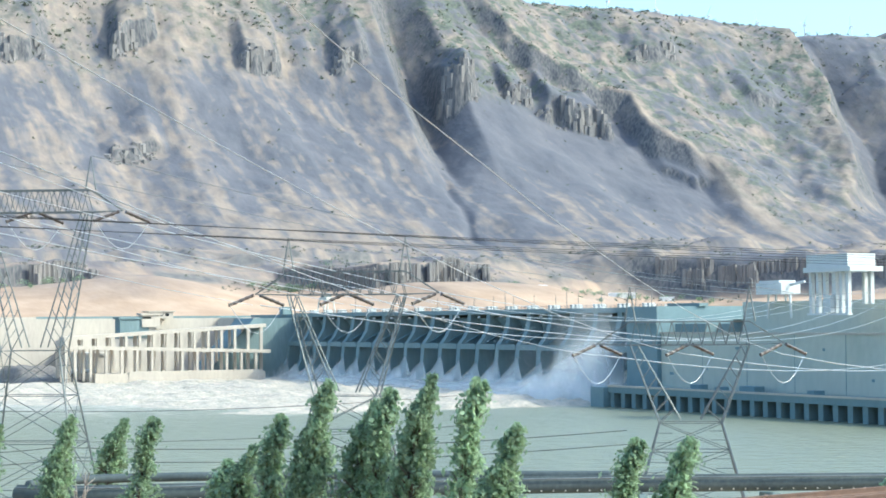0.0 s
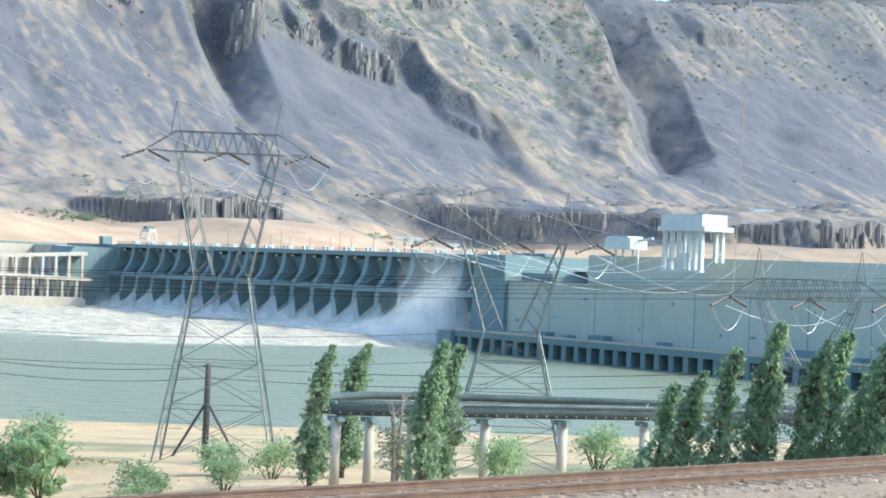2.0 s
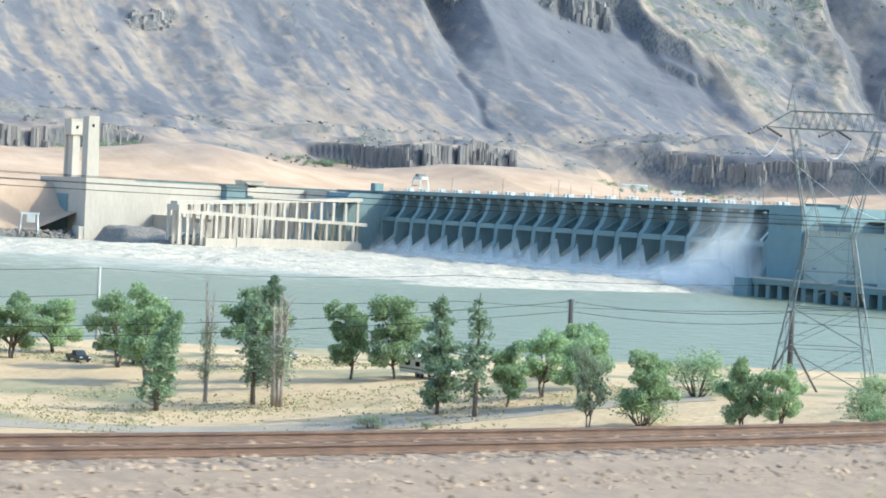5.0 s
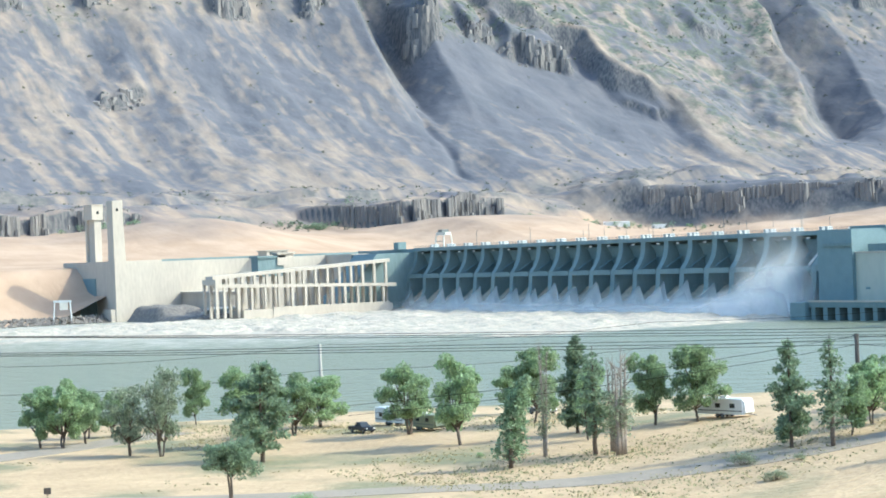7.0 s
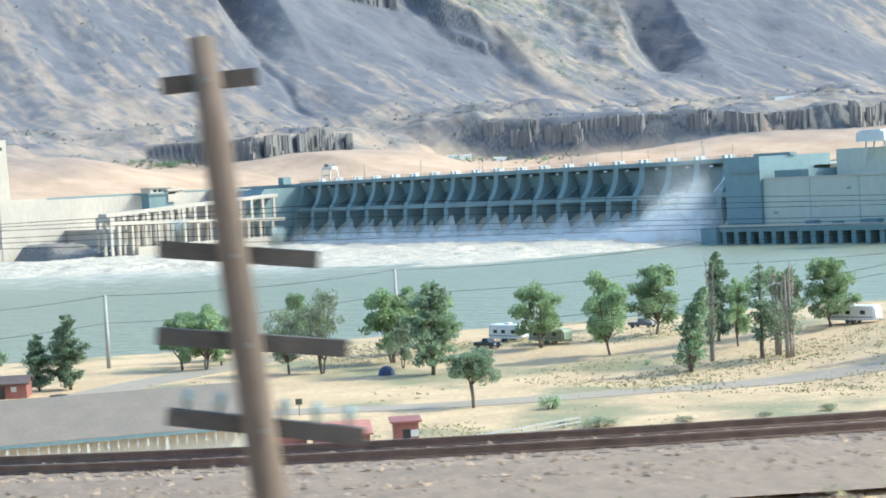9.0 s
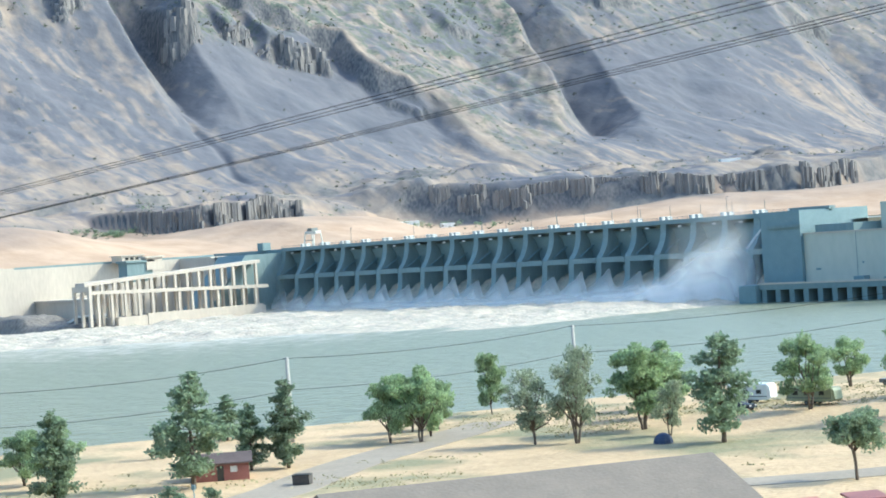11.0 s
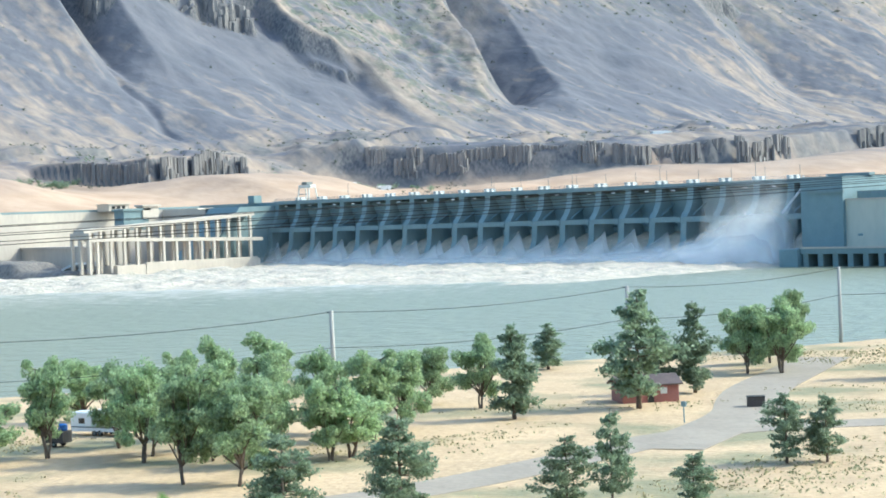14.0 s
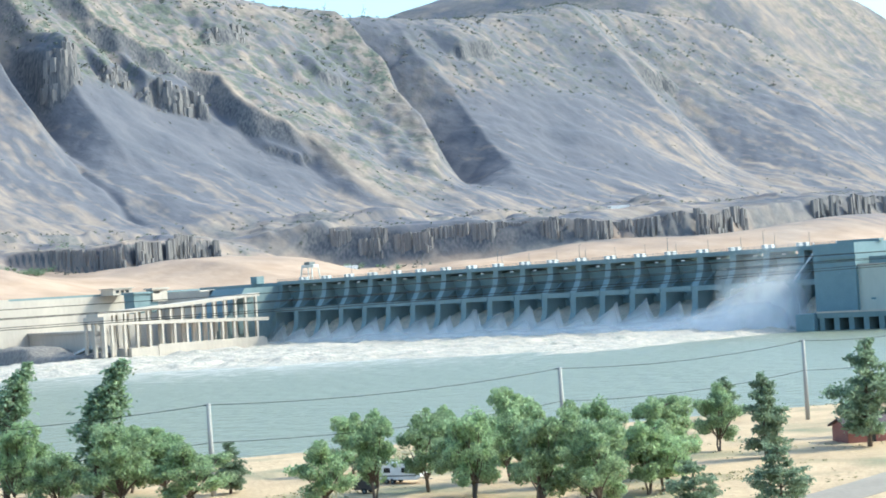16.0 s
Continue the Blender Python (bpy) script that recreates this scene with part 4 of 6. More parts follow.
tower = thing("lift_gate_towers", "pair of tall pale concrete lift gate towers", "tower", (-120, -155, 36.0))
leg_ = part("tower_leg", Shape().box(-42, 4.2, 0, -31, 8.6, 26).box(-43.4, 2.8, 0, -41.2, 4.2, 26), M_CONC, tower)
part("head", Shape().box(-44, 2.5, 26, -30, 9.6, 35).box(-44.4, 2.1, 35, -29.6, 10.0, 35.6), M_CONC, leg_)
part("window", Shape().box(-30.05, 5.4, 29.6, -29.94, 7.0, 31.4), M_GLASS, leg_)
leg_ = part("tower_leg", Shape().prism([(-4, 0), (3.4, 0), (2.4, 26), (2.4, 36), (-4, 36)], 12, 22), M_CONC, tower)
part("fin", Shape().prism([(3.4, 0), (5.4, 0), (2.7, 25), (2.4, 25)], 12.4, 14), M_CONC, leg_)
part("window", Shape().box(21.95, -1.9, 29.6, 22.06, -0.3, 31.4), M_GLASS, leg_)
M_RIPRAP = mat("dark riprap", (0.26, 0.225, 0.19), (0.12, 0.11, 0.1), 0.5, 0.95, bump=0.5)
islands = thing("lock_apron", "low rock and concrete apron at the lock entrance", "rock apron")
apron = sheet("apron", np.arange(-100, 12, 2.5), np.arange(-200, -118, 2.5), lambda x, y: -2 + 5.5 * ease(-(np.abs(x + 45) - 52), 0, 12) * ease(21 - np.abs(y + 138), 0, 8) + 5.0 * ease(30 - np.abs(x + 66), 0, 14) * ease(20 - np.abs(y + 140), 0, 11) + 1.8 * np.abs(fractal(x, y, 9, 3, 51)), M_RIPRAP)
apron.parent = islands
blocks = Shape()
for q in range(4):
    blocks.box(-6, -1.9, 0, 6, 1.9, 1.2, pose(-20, -134 + q * 5, 5.2, 0, -16, 0))
part("stop_logs", blocks, M_WHITE, islands)


def near_at(x, y):
    return float(near_height(np.array([float(x)]), np.array([float(y)]))[0])


def park_at(x, y):
    return float(park_height(np.array([float(x)]), np.array([float(y)]))[0])


def along_rail(s, off=0.0, lift=0.0):
    """A point s metres along the railway, off metres towards the road."""
    seg = np.hypot(*np.diff(RAIL_LINE[:, :2], axis=0).T)
    run = np.concatenate([[0], np.cumsum(seg)])
    x, y, z = (np.interp(s, run, RAIL_LINE[:, k]) for k in range(3))
    x2, y2 = (np.interp(s + 1.0, run, RAIL_LINE[:, k]) for k in range(2))
    dx, dy = x2 - x, y2 - y
    ln_ = math.hypot(dx, dy) or 1
    return Vector((x - dy / ln_ * off, y + dx / ln_ * off, z + lift)), math.degrees(math.atan2(dy, dx))


RAIL_RUN = np.concatenate([[0], np.cumsum(np.hypot(*np.diff(RAIL_LINE[:, :2], axis=0).T))])


def rail_s(y):
    """How far along the railway it reaches the given y."""
    return float(np.interp(-y, -RAIL_LINE[:, 1], RAIL_RUN))


# ---- park road ----
def strip(name, line, width, material, label, lift=0.06):
    p = smooth_line(line)
    s = Shape()
    d = np.gradient(p, axis=0)
    d = d / np.linalg.norm(d, axis=1)[:, None]
    for k in range(len(p) - 1):
        quad = []
        for j, side in ((k, -1), (k, 1), (k + 1, 1), (k + 1, -1)):
            x, y = p[j] + np.array([-d[j][1], d[j][0]]) * side * width / 2
            quad.append((x, y, park_at(x, y) + lift))
        s.add(quad + [(x, y, z - 0.4) for x, y, z in quad], [(0, 1, 2, 3), (7, 6, 5, 4), (0, 3, 7, 4), (1, 5, 6, 2)])
    return tagged(part(name, s, material), label, "road", kind="structure")


strip("road", [(700, -760), (738, -650), (755, -606), (755, -588), (753, -571), (748, -545), (766, -524), (786, -505), (800, -486), (810, -463), (832, -436), (850, -400)], 7.5, M_ROAD, "grey worn asphalt park road")
strip("road", [(756, -560), (744, -530), (733, -516), (722, -500), (700, -455)], 9, M_ROAD, "grey worn asphalt parking drive", 0.08)

# ---- railway ----
track = thing("railway_track", "single rusty railway track on wooden sleepers", "railway track")
S0, S1 = rail_s(-330), rail_s(-900)
for off in (-0.7175, 0.7175):
    pts = [along_rail(s, off) for s in np.arange(S0, S1, 1.0)]
    rail_shape = Shape()
    prof = [(-0.07, 0.0), (0.07, 0.0), (0.07, 0.02), (0.012, 0.04), (0.012, 0.12), (0.036, 0.125), (0.036, 0.165), (-0.036, 0.165), (-0.036, 0.125), (-0.012, 0.12), (-0.012, 0.04), (-0.07, 0.02)]
    vs, fs = [], []
    for p, a in pts:
        nx, ny = -math.sin(radians(a)), math.cos(radians(a))
        vs += [(p.x + nx * q, p.y + ny * q, p.z - 0.165 + h) for q, h in prof]
    m_ = len(prof)
    for k in range(len(pts) - 1):
        fs += [(k * m_ + j, k * m_ + (j + 1) % m_, (k + 1) * m_ + (j + 1) % m_, (k + 1) * m_ + j) for j in range(m_)]
    rail_shape.add(vs, fs)
    part("rail", rail_shape, M_RAIL, track)
tie_mesh = Shape().box(-0.115, -1.3, -0.16, 0.115, 1.3, 0.0).mesh("sleeper")
tie_mesh.materials.append(M_TIE)
near_ties = np.concatenate([np.arange(rail_s(-468), rail_s(-540), 0.52), np.arange(rail_s(-598), rail_s(-641), 0.52)])[:298]
for s in near_ties:
    p, a = along_rail(s)
    o = part("sleeper", tie_mesh, None, track)
    o.matrix_basis = pose(p.x, p.y, p.z - 0.165, 0, 0, a)
more = Shape()
for s in np.arange(S0, S1, 0.52):
    if np.abs(near_ties - s).min() > 0.5:
        p, a = along_rail(s)
        more.box(-0.115, -1.3, -0.16, 0.115, 1.3, 0.0, pose(p.x, p.y, p.z - 0.165, 0, 0, a))
tagged(part("sleepers_beyond", more, M_TIE, track), kind="stuff")


def stones(name, centres, sizes, material, label, category):
    base = np.array([(1, 0, 0), (-1, 0, 0), (0, 1, 0), (0, -1, 0), (0, 0, 0.7), (0, 0, -0.7)], float)
    n = len(centres)
    v = base[None] * sizes[:, None, None] * rng.uniform(0.65, 1.35, (n, 6, 1)) + rng.normal(0, 0.2, (n, 6, 3)) * sizes[:, None, None]
    v = (v + centres[:, None]).reshape(-1, 3)
    k = np.arange(n) * 6
    tri = ((0, 2, 4), (2, 1, 4), (1, 3, 4), (3, 0, 4), (2, 0, 5), (1, 2, 5), (3, 1, 5), (0, 3, 5))
    f = np.concatenate([np.stack([k + a, k + b, k + c], -1) for a, b, c in tri])
    me = bpy.data.meshes.new(name)
    me.from_pydata(v.tolist(), [], f.tolist())
    me.materials.append(material)
    return tagged(new(name, me), label, category, kind="stuff")


bal = []
for y0, y1, count in ((-430, -565, 80000), (-588, -648, 46000)):
    s = rng.uniform(rail_s(y0), rail_s(y1), count)
    off = np.where(rng.random(count) < 0.78, rng.uniform(0.5, 9.5, count), rng.uniform(-3.4, 0.5, count))
    seg_x, seg_y, seg_z = (np.interp(s, RAIL_RUN, RAIL_LINE[:, k]) for k in range(3))
    tx = np.interp(s + 1, RAIL_RUN, RAIL_LINE[:, 0]) - seg_x
    ty = np.interp(s + 1, RAIL_RUN, RAIL_LINE[:, 1]) - seg_y
    ln_ = np.hypot(tx, ty)
    bx, by = seg_x - ty / ln_ * off, seg_y + tx / ln_ * off
    bz = np.where(np.abs(off) < 1.9, seg_z - 0.19, near_height(bx, by) + 0.35 * ease(4.2 - np.abs(off), 0, 2.3))
    bal.append(np.stack([bx, by, bz], -1))
bal = np.concatenate(bal)
stones("ballast", bal, rng.uniform(0.03, 0.085, len(bal)), M_STONE, "loose grey brown basalt ballast stones", "ballast")
bed = Shape()
for s in np.arange(S0, S1, 2.0):
    a_, b_ = [along_rail(s, o)[0] for o in (-3.6, -1.8, 1.8, 4.0)], [along_rail(s + 2.0, o)[0] for o in (-3.6, -1.8, 1.8, 4.0)]
    dz = (-0.62, -0.178, -0.178, -0.62)
    for k in range(3):
        bed.add([a_[k] + Vector((0, 0, dz[k])), b_[k] + Vector((0, 0, dz[k])), b_[k + 1] + Vector((0, 0, dz[k + 1])), a_[k + 1] + Vector((0, 0, dz[k + 1]))], [(0, 1, 2, 3)])
tagged(part("ballast_bed", bed, mat("ballast bed", (0.30, 0.22, 0.155), (0.20, 0.15, 0.11), 3, 0.95, bump=0.8)), "packed grey brown ballast under the railway", "ballast bed", kind="structure")

# ---- telegraph poles beside the road ----
POLES = [(1008, -352, 34.0), (1015, -392, 34.0), (1019.2, -429.6, 34.0), (1018.5, -455, 33.3), (1020.5, -481, 32.9), (1022.85, -515.3, 32.8), (1023, -558, 33.4), (1020.73, -601.69, 34.9), (1009.15, -647.07, 35.52), (954.5, -657.5, 36.4), (904, -671, 31.8), (890, -707, 31.5), (879.5, -744.5, 31.4), (866, -790, 31.4), (850, -835, 31.4)]
LEAN_AXIS = Vector((0.807, -0.590, 0.035))
ARMS = ((0.28, 1.25), (1.42, 2.1), (2.0, 2.5), (2.56, 2.6))
ins = Shape()
ins.tube([(0, 0, 0), (0, 0, 0.06), (0, 0, 0.07), (0, 0, 0.12), (0, 0, 0.15)], [0.015, 0.026, 0.036, 0.03, 0.01], 7)
ins_mesh = ins.mesh("insulator", True)
ins_mesh.materials.append(M_GLASS_INS)
arm_ends = []
for i, (x, y, top) in enumerate(POLES):
    a, b = POLES[max(i - 1, 0)], POLES[min(i + 1, len(POLES) - 1)]
    turn = math.degrees(math.atan2(b[1] - a[1], b[0] - a[0])) + 90
    turn = {7: 59.1, 8: 53.7}.get(i, turn)
    base = near_at(x, y)
    pole = thing("telegraph_pole", "weathered brown telegraph pole with sagging wooden crossarms", "telegraph pole", (x, y, base - 0.6), turn, "telegraph poles along the road")
    if i in (7, 8):  # these two lean
        pivot = Matrix.Translation((x, y, 33.6))
        pole.matrix_basis = pivot @ Matrix.Rotation(radians(6.0), 4, LEAN_AXIS) @ pivot.inverted() @ pole.matrix_basis
    h = top - base + 0.6
    rp = random.Random(70 + i)
    lean = rp.uniform(-0.10, 0.10)
    shaft = Shape().tube([(lean * k / 8, 0.02 * math.sin(k), h * k / 8) for k in range(9)], [0.135 - 0.045 * k / 8 for k in range(9)], 10)
    part("shaft", shaft, M_POLE, pole, smooth=True)
    for k, (drop, length) in enumerate(ARMS):
        length *= {4: 0.5, 7: 0.60, 8: 0.50}.get(i, 1.0)
        tilt = rp.uniform(-3, 3) if i not in (7, 8) else (3.0 + 3 * (i == 7), 13.0, 13.0, 15.0)[k]
        arm = part("crossarm", Shape().box(-length / 2, 0.09, -0.055, length / 2, 0.19, 0.055), M_ARM, pole)
        arm.matrix_basis = pose(lean, 0, h - drop, 0, tilt, 0)
        part("bolt", Shape().bar((0, -0.15, 0), (0, 0.22, 0), 0.018), M_STEEL, arm)
        if k in (1, 3):
            for q in np.linspace(-length / 2 + 0.12, length / 2 - 0.12, 6)[:: 1 if k == 3 else 2]:
                o = part("insulator", ins_mesh, None, arm)
                o.location = (q, 0.14, 0.05)
    arm_ends.append([pole.matrix_basis @ Vector((lean + q, 0.14, h - ARMS[1][0] + 0.2)) for q in np.linspace(-0.92, 0.92, 6)])
for i in range(len(POLES) - 1):
    for k in range(6):
        p, q = arm_ends[i][k], arm_ends[i + 1][k]
        sag = 0.28 + 0.05 * (k % 3)
        pts = [p.lerp(q, t) - Vector((0, 0, sag * 4 * t * (1 - t))) for t in np.linspace(0, 1, 11)]
        tagged(part("telegraph_wire", Shape().tube(pts, 0.0018, 4), M_WIRE_D), "thin dark telegraph wire strung between roadside poles", "wire", "telegraph wires")


def wire(p, q, sag, r, material, label, group):
    p, q = Vector(p), Vector(q)
    pts = [p.lerp(q, t) - Vector((0, 0, sag * 4 * t * (1 - t))) for t in np.linspace(0, 1, 17)]
    return tagged(part("power_line", Shape().tube(pts, r, 4), material), label, "power line", group)


# ---- lattice pylons ----
def pylon(x, y, turn, h, base_z, name_label):
    top = thing("lattice_pylon", name_label, "pylon", (x, y, base_z), turn, "lattice pylons by the river")
    waist, wb, wt, beam = h * 0.56, 6.2, 2.8, 5.4
    bars = Shape()
    for sx_ in (-1, 1):
        for sy_ in (-1, 1):
            part("leg", Shape().bar((sx_ * wb, sy_ * wb * 0.75, -0.5), (sx_ * wt, sy_ * 1.6, waist), 0.115, 0.09), M_STEEL, top)
            part("fork", Shape().bar((sx_ * wt, sy_ * 1.6, waist), (sx_ * beam, sy_ * 0.75, h - 2.1), 0.085, 0.07), M_STEEL, top)
            part("fork", Shape().bar((sx_ * 0.9, sy_ * 1.2, waist + 0.3), (sx_ * beam * 0.86, sy_ * 0.75, h - 2.2), 0.07, 0.06), M_STEEL, top)
    levels = [0.0, 0.30, 0.55, 0.78, 1.0]

    def at(k, sx_, sy_):
        return Vector((sx_ * (wb + (wt - wb) * k), sy_ * (wb * 0.75 + (1.6 - wb * 0.75) * k), waist * k))

    for k in range(4):
        for (a, b) in (((-1, -1), (1, -1)), ((1, -1), (1, 1)), ((1, 1), (-1, 1)), ((-1, 1), (-1, -1))):
            bars.bar(at(levels[k], *a), at(levels[k + 1], *b), 0.042, sides=4).bar(at(levels[k], *b), at(levels[k + 1], *a), 0.042, sides=4)
            bars.bar(at(levels[k + 1], *a), at(levels[k + 1], *b), 0.046, sides=4)
            for j in (0.33, 0.66):
                kk = levels[k] + (levels[k + 1] - levels[k]) * j
                bars.bar(at(kk, *a), at(kk, *a).lerp(at(kk, *b), 0.22), 0.04, sides=4)
    for sx_ in (-1, 1):
        for j in range(7):
            t0, t1 = j / 7, (j + 1) / 7
            for sy_ in (-1, 1):
                o0 = Vector((sx_ * wt, sy_ * 1.6, waist)).lerp(Vector((sx_ * beam, sy_ * 0.75, h - 2.1)), t0)
                i1 = Vector((sx_ * 0.9, sy_ * 1.2, waist + 0.3)).lerp(Vector((sx_ * beam * 0.86, sy_ * 0.75, h - 2.2)), t1)
                bars.bar(o0, i1, 0.046, sides=4)
            f0 = Vector((sx_ * wt, -1.6, waist)).lerp(Vector((sx_ * beam, -0.75, h - 2.1)), t0)
            f1 = Vector((sx_ * wt, 1.6, waist)).lerp(Vector((sx_ * beam, 0.75, h - 2.1)), t1)
            bars.bar(f0, f1, 0.04, sides=4)
    tagged(part("bracing", bars, M_STEEL, top), kind="stuff")
    truss = Shape()
    for sy_ in (-0.75, 0.75):
        truss.bar((-beam, sy_, h), (beam, sy_, h), 0.085, sides=4).bar((-beam - 3.1, 0, h - 2.0), (-beam, sy_, h - 2.1), 0.065, sides=4).bar((beam, sy_, h - 2.1), (beam + 3.1, 0, h - 2.0), 0.065, sides=4)
        truss.bar((-beam, sy_, h - 2.1), (beam, sy_, h - 2.1), 0.085, sides=4)
        truss.bar((-beam - 3.1, 0, h - 2.0), (-beam, sy_, h), 0.065, sides=4).bar((beam + 3.1, 0, h - 2.0), (beam, sy_, h), 0.065, sides=4)
        for j in range(10):
            x0, x1 = -beam + 2 * beam * j / 10, -beam + 2 * beam * (j + 1) / 10
            truss.bar((x0, sy_, h - 2.1), ((x0 + x1) / 2, sy_, h), 0.042, sides=4).bar(((x0 + x1) / 2, sy_, h), (x1, sy_, h - 2.1), 0.042, sides=4)
    part("crossbeam", truss, M_STEEL, top)
    for sx_ in (-1, 1):
        part("peak", Shape().bar((sx_ * beam - 0.5, 0, h), (sx_ * beam, 0, h + 3.2), 0.09, 0.04).bar((sx_ * beam + 0.5, 0, h), (sx_ * beam, 0, h + 3.2), 0.09, 0.04), M_STEEL, top)
    for q in (-beam - 3.0, 0, beam + 3.0):
        for s_, dx in ((-1, -1.9), (1, 1.9)):
            part("insulator_string", Shape().tube([(q + 0.25 * s_ + dx * k / 8, s_ * 0.35 + s_ * 1.6 * k / 8, h - 2.1 - 0.9 * k / 8) for k in range(9)], [0.13 if k % 2 else 0.19 for k in range(9)], 6), M_INS, top)
        part("jumper", Shape().tube([(q - 2.1 + 4.2 * k / 8, -2 + 4 * k / 8, h - 3.0 - 2.6 * math.sin(math.pi * k / 8)) for k in range(9)], 0.032, 5), M_WIRE_L, top)
    return top


PYLONS = [((844.2, -379.2), 44.6), ((862.2, -355), 36.6), ((877, -327.5), 31.8)]
pyl = []
for (x, y), z_top in PYLONS:
    b_ = park_at(x, y)
    pyl.append(pylon(x, y, 58, z_top - b_, b_, "tall grey steel lattice pylon with a wide crossbeam"))
roof_ends = [(452, -6, 40), (500, -6, 42), (575, -8, 39)]
for i, pt in enumerate(pyl):
    h = PYLONS[i][1] - pt.matrix_basis.translation.z
    for k, q in enumerate((-8.4, 0, 8.4)):
        p = pt.matrix_basis @ Vector((q, 1.9, h - 3.0))
        e = Vector(roof_ends[i]) + Vector((k * 14.0, 0, 0))
        wire(p, e, 9.0, 0.045, M_WIRE_L, "bright aluminium power line down to the powerhouse", "power lines to the powerhouse")
        p2 = pt.matrix_basis @ Vector((q, -1.9, h - 3.0))
        wire(p2, Vector((1075 + 17 * i + 6 * k, -600 + 28 * i + 6 * k, 94 - 8 * i)), 9.0, 0.022, M_WIRE_L, "bright aluminium power line climbing over the road", "power lines over the road")
    for sx_ in (-5.6, 5.6):
        p = pt.matrix_basis @ Vector((sx_, 0, h + 3.2))
        wire(p, Vector((480 + 60 * i, 0, 46)), 6.0, 0.03, M_STEEL, "thin steel earth wire above the power lines", "earth wires")

# ---- elevated flume ----
flume = thing("elevated_flume", "dark grey steel flume raised on pale concrete columns", "flume")
FLUME = smooth_line([(886.9, -391.8), (889.9, -389.3), (893.4, -374.8), (898.4, -358), (904.9, -343), (912.4, -327), (925.4, -298), (951, -258)])
fl = Shape()
fl.tube([(x, y, 19.72) for x, y in FLUME], 0.62, 10)
part("trough", fl, M_PIPE, flume, smooth=True)
part("rim", Shape().tube([(x, y, 20.33) for x, y in FLUME], 0.10, 6), M_PIPE, flume)
part("rim", Shape().tube([(x + 0.6, y - 0.3, 20.25) for x, y in FLUME], 0.07, 5), M_STEEL, flume)
back = smooth_line([(886.2, -390.8), (882.4, -386), (885.4, -376), (891.4, -364), (900.4, -350)])
part("return_pipe", Shape().tube([(x, y, 20.3) for x, y in back], 0.34, 8), M_PIPE, flume, smooth=True)
studs = Shape()
run_f = np.concatenate([[0], np.cumsum(np.hypot(*np.diff(FLUME, axis=0).T))])
for s in np.arange(1, run_f[-1], 0.9):
    x, y = np.interp(s, run_f, FLUME[:, 0]), np.interp(s, run_f, FLUME[:, 1])
    studs.box(x + 0.50, y - 0.34, 19.3, x + 0.60, y - 0.26, 19.4)
tagged(part("studs", studs, M_WIRE_L, flume), kind="stuff")
for s in (1.6, 4.4, 8.0, 14.5, 21.5, 29, 37, 46, 56, 68, 82, 98, 116):
    x, y = np.interp(s, run_f, FLUME[:, 0]), np.interp(s, run_f, FLUME[:, 1])
    g_ = park_at(x, y)
    part("column", Shape().tube([(x, y, g_ - 1), (x, y, 18.9)], 0.42, 12), M_CONC, flume, smooth=True)
    part("saddle", Shape().box(-0.9, -0.35, 18.6, 0.9, 0.35, 19.0, Matrix.Translation((x, y, 0))), M_CONC_D, flume)

# ---- poles along the shore ----
shore_poles = []
for (x, y, top, mt, lab) in ((673.3, -412.7, 16.3, M_POLE_PALE, "pale grey utility pole by the shore"), (686.4, -486.5, 16.8, M_POLE_PALE, "pale grey utility pole by the shore"), (679.4, -540.8, 16.2, M_POLE_PALE, "pale grey utility pole by the shore"), (672, -603, 16.0, M_POLE_PALE, "pale grey utility pole by the shore"), (808.7, -393.3, 19.4, M_ARM, "short dark utility pole among the trees"), (830.3, -373.3, 19.8, M_ARM, "dark utility pole with timber props")):
    g_ = park_at(x, y)
    pl_ = thing("utility_pole", lab, "utility pole", (x, y, g_ - 0.5), 0, "utility poles by the shore")
    h = top - g_ + 0.5
    part("shaft", Shape().tube([(0, 0, 0), (0.02, 0, h * 0.5), (0.0, 0, h)], [0.40, 0.36, 0.30], 9), mt, pl_, smooth=True)
    part("bracket", Shape().box(-0.9, -0.08, h - 0.35, 0.25, 0.08, h - 0.15), M_STEEL, pl_)
    if x > 825:
        for dx, dy in ((-1.8, -2.6), (1.8, 2.6)):
            part("prop", Shape().bar((dx * 1.2, dy * 1.2, 0.2), (0, 0, h * 0.62), 0.16), M_ARM, pl_)
    shore_poles.append((x, y, top))
chain = [(643, -660, 15.5), shore_poles[3], shore_poles[2], shore_poles[1], shore_poles[0], (700, -350, 18), (735, -280, 20)]
for a, b in zip(chain[:-1], chain[1:]):
    for dz in (0.2, 5.2):
        tagged(part("shore_wire", Shape().tube([Vector(a).lerp(Vector(b), t) - Vector((0, 0, dz + 1.0 * 4 * t * (1 - t))) for t in np.linspace(0, 1, 11)], 0.035, 4), M_WIRE_D), "dark wire hung between the shore poles", "wire", "shore wires")
for a, b in zip([(795, -470, 14), shore_poles[4], shore_poles[5]], [shore_poles[4], shore_poles[5], (870, -330, 22)]):
    for dz in (0.3, 1.6):
        tagged(part("shore_wire", Shape().tube([Vector(a).lerp(Vector(b), t) - Vector((0, 0, dz + 0.8 * 4 * t * (1 - t))) for t in np.linspace(0, 1, 11)], 0.03, 4), M_WIRE_D), "dark wire hung between the shore poles", "wire", "shore wires")


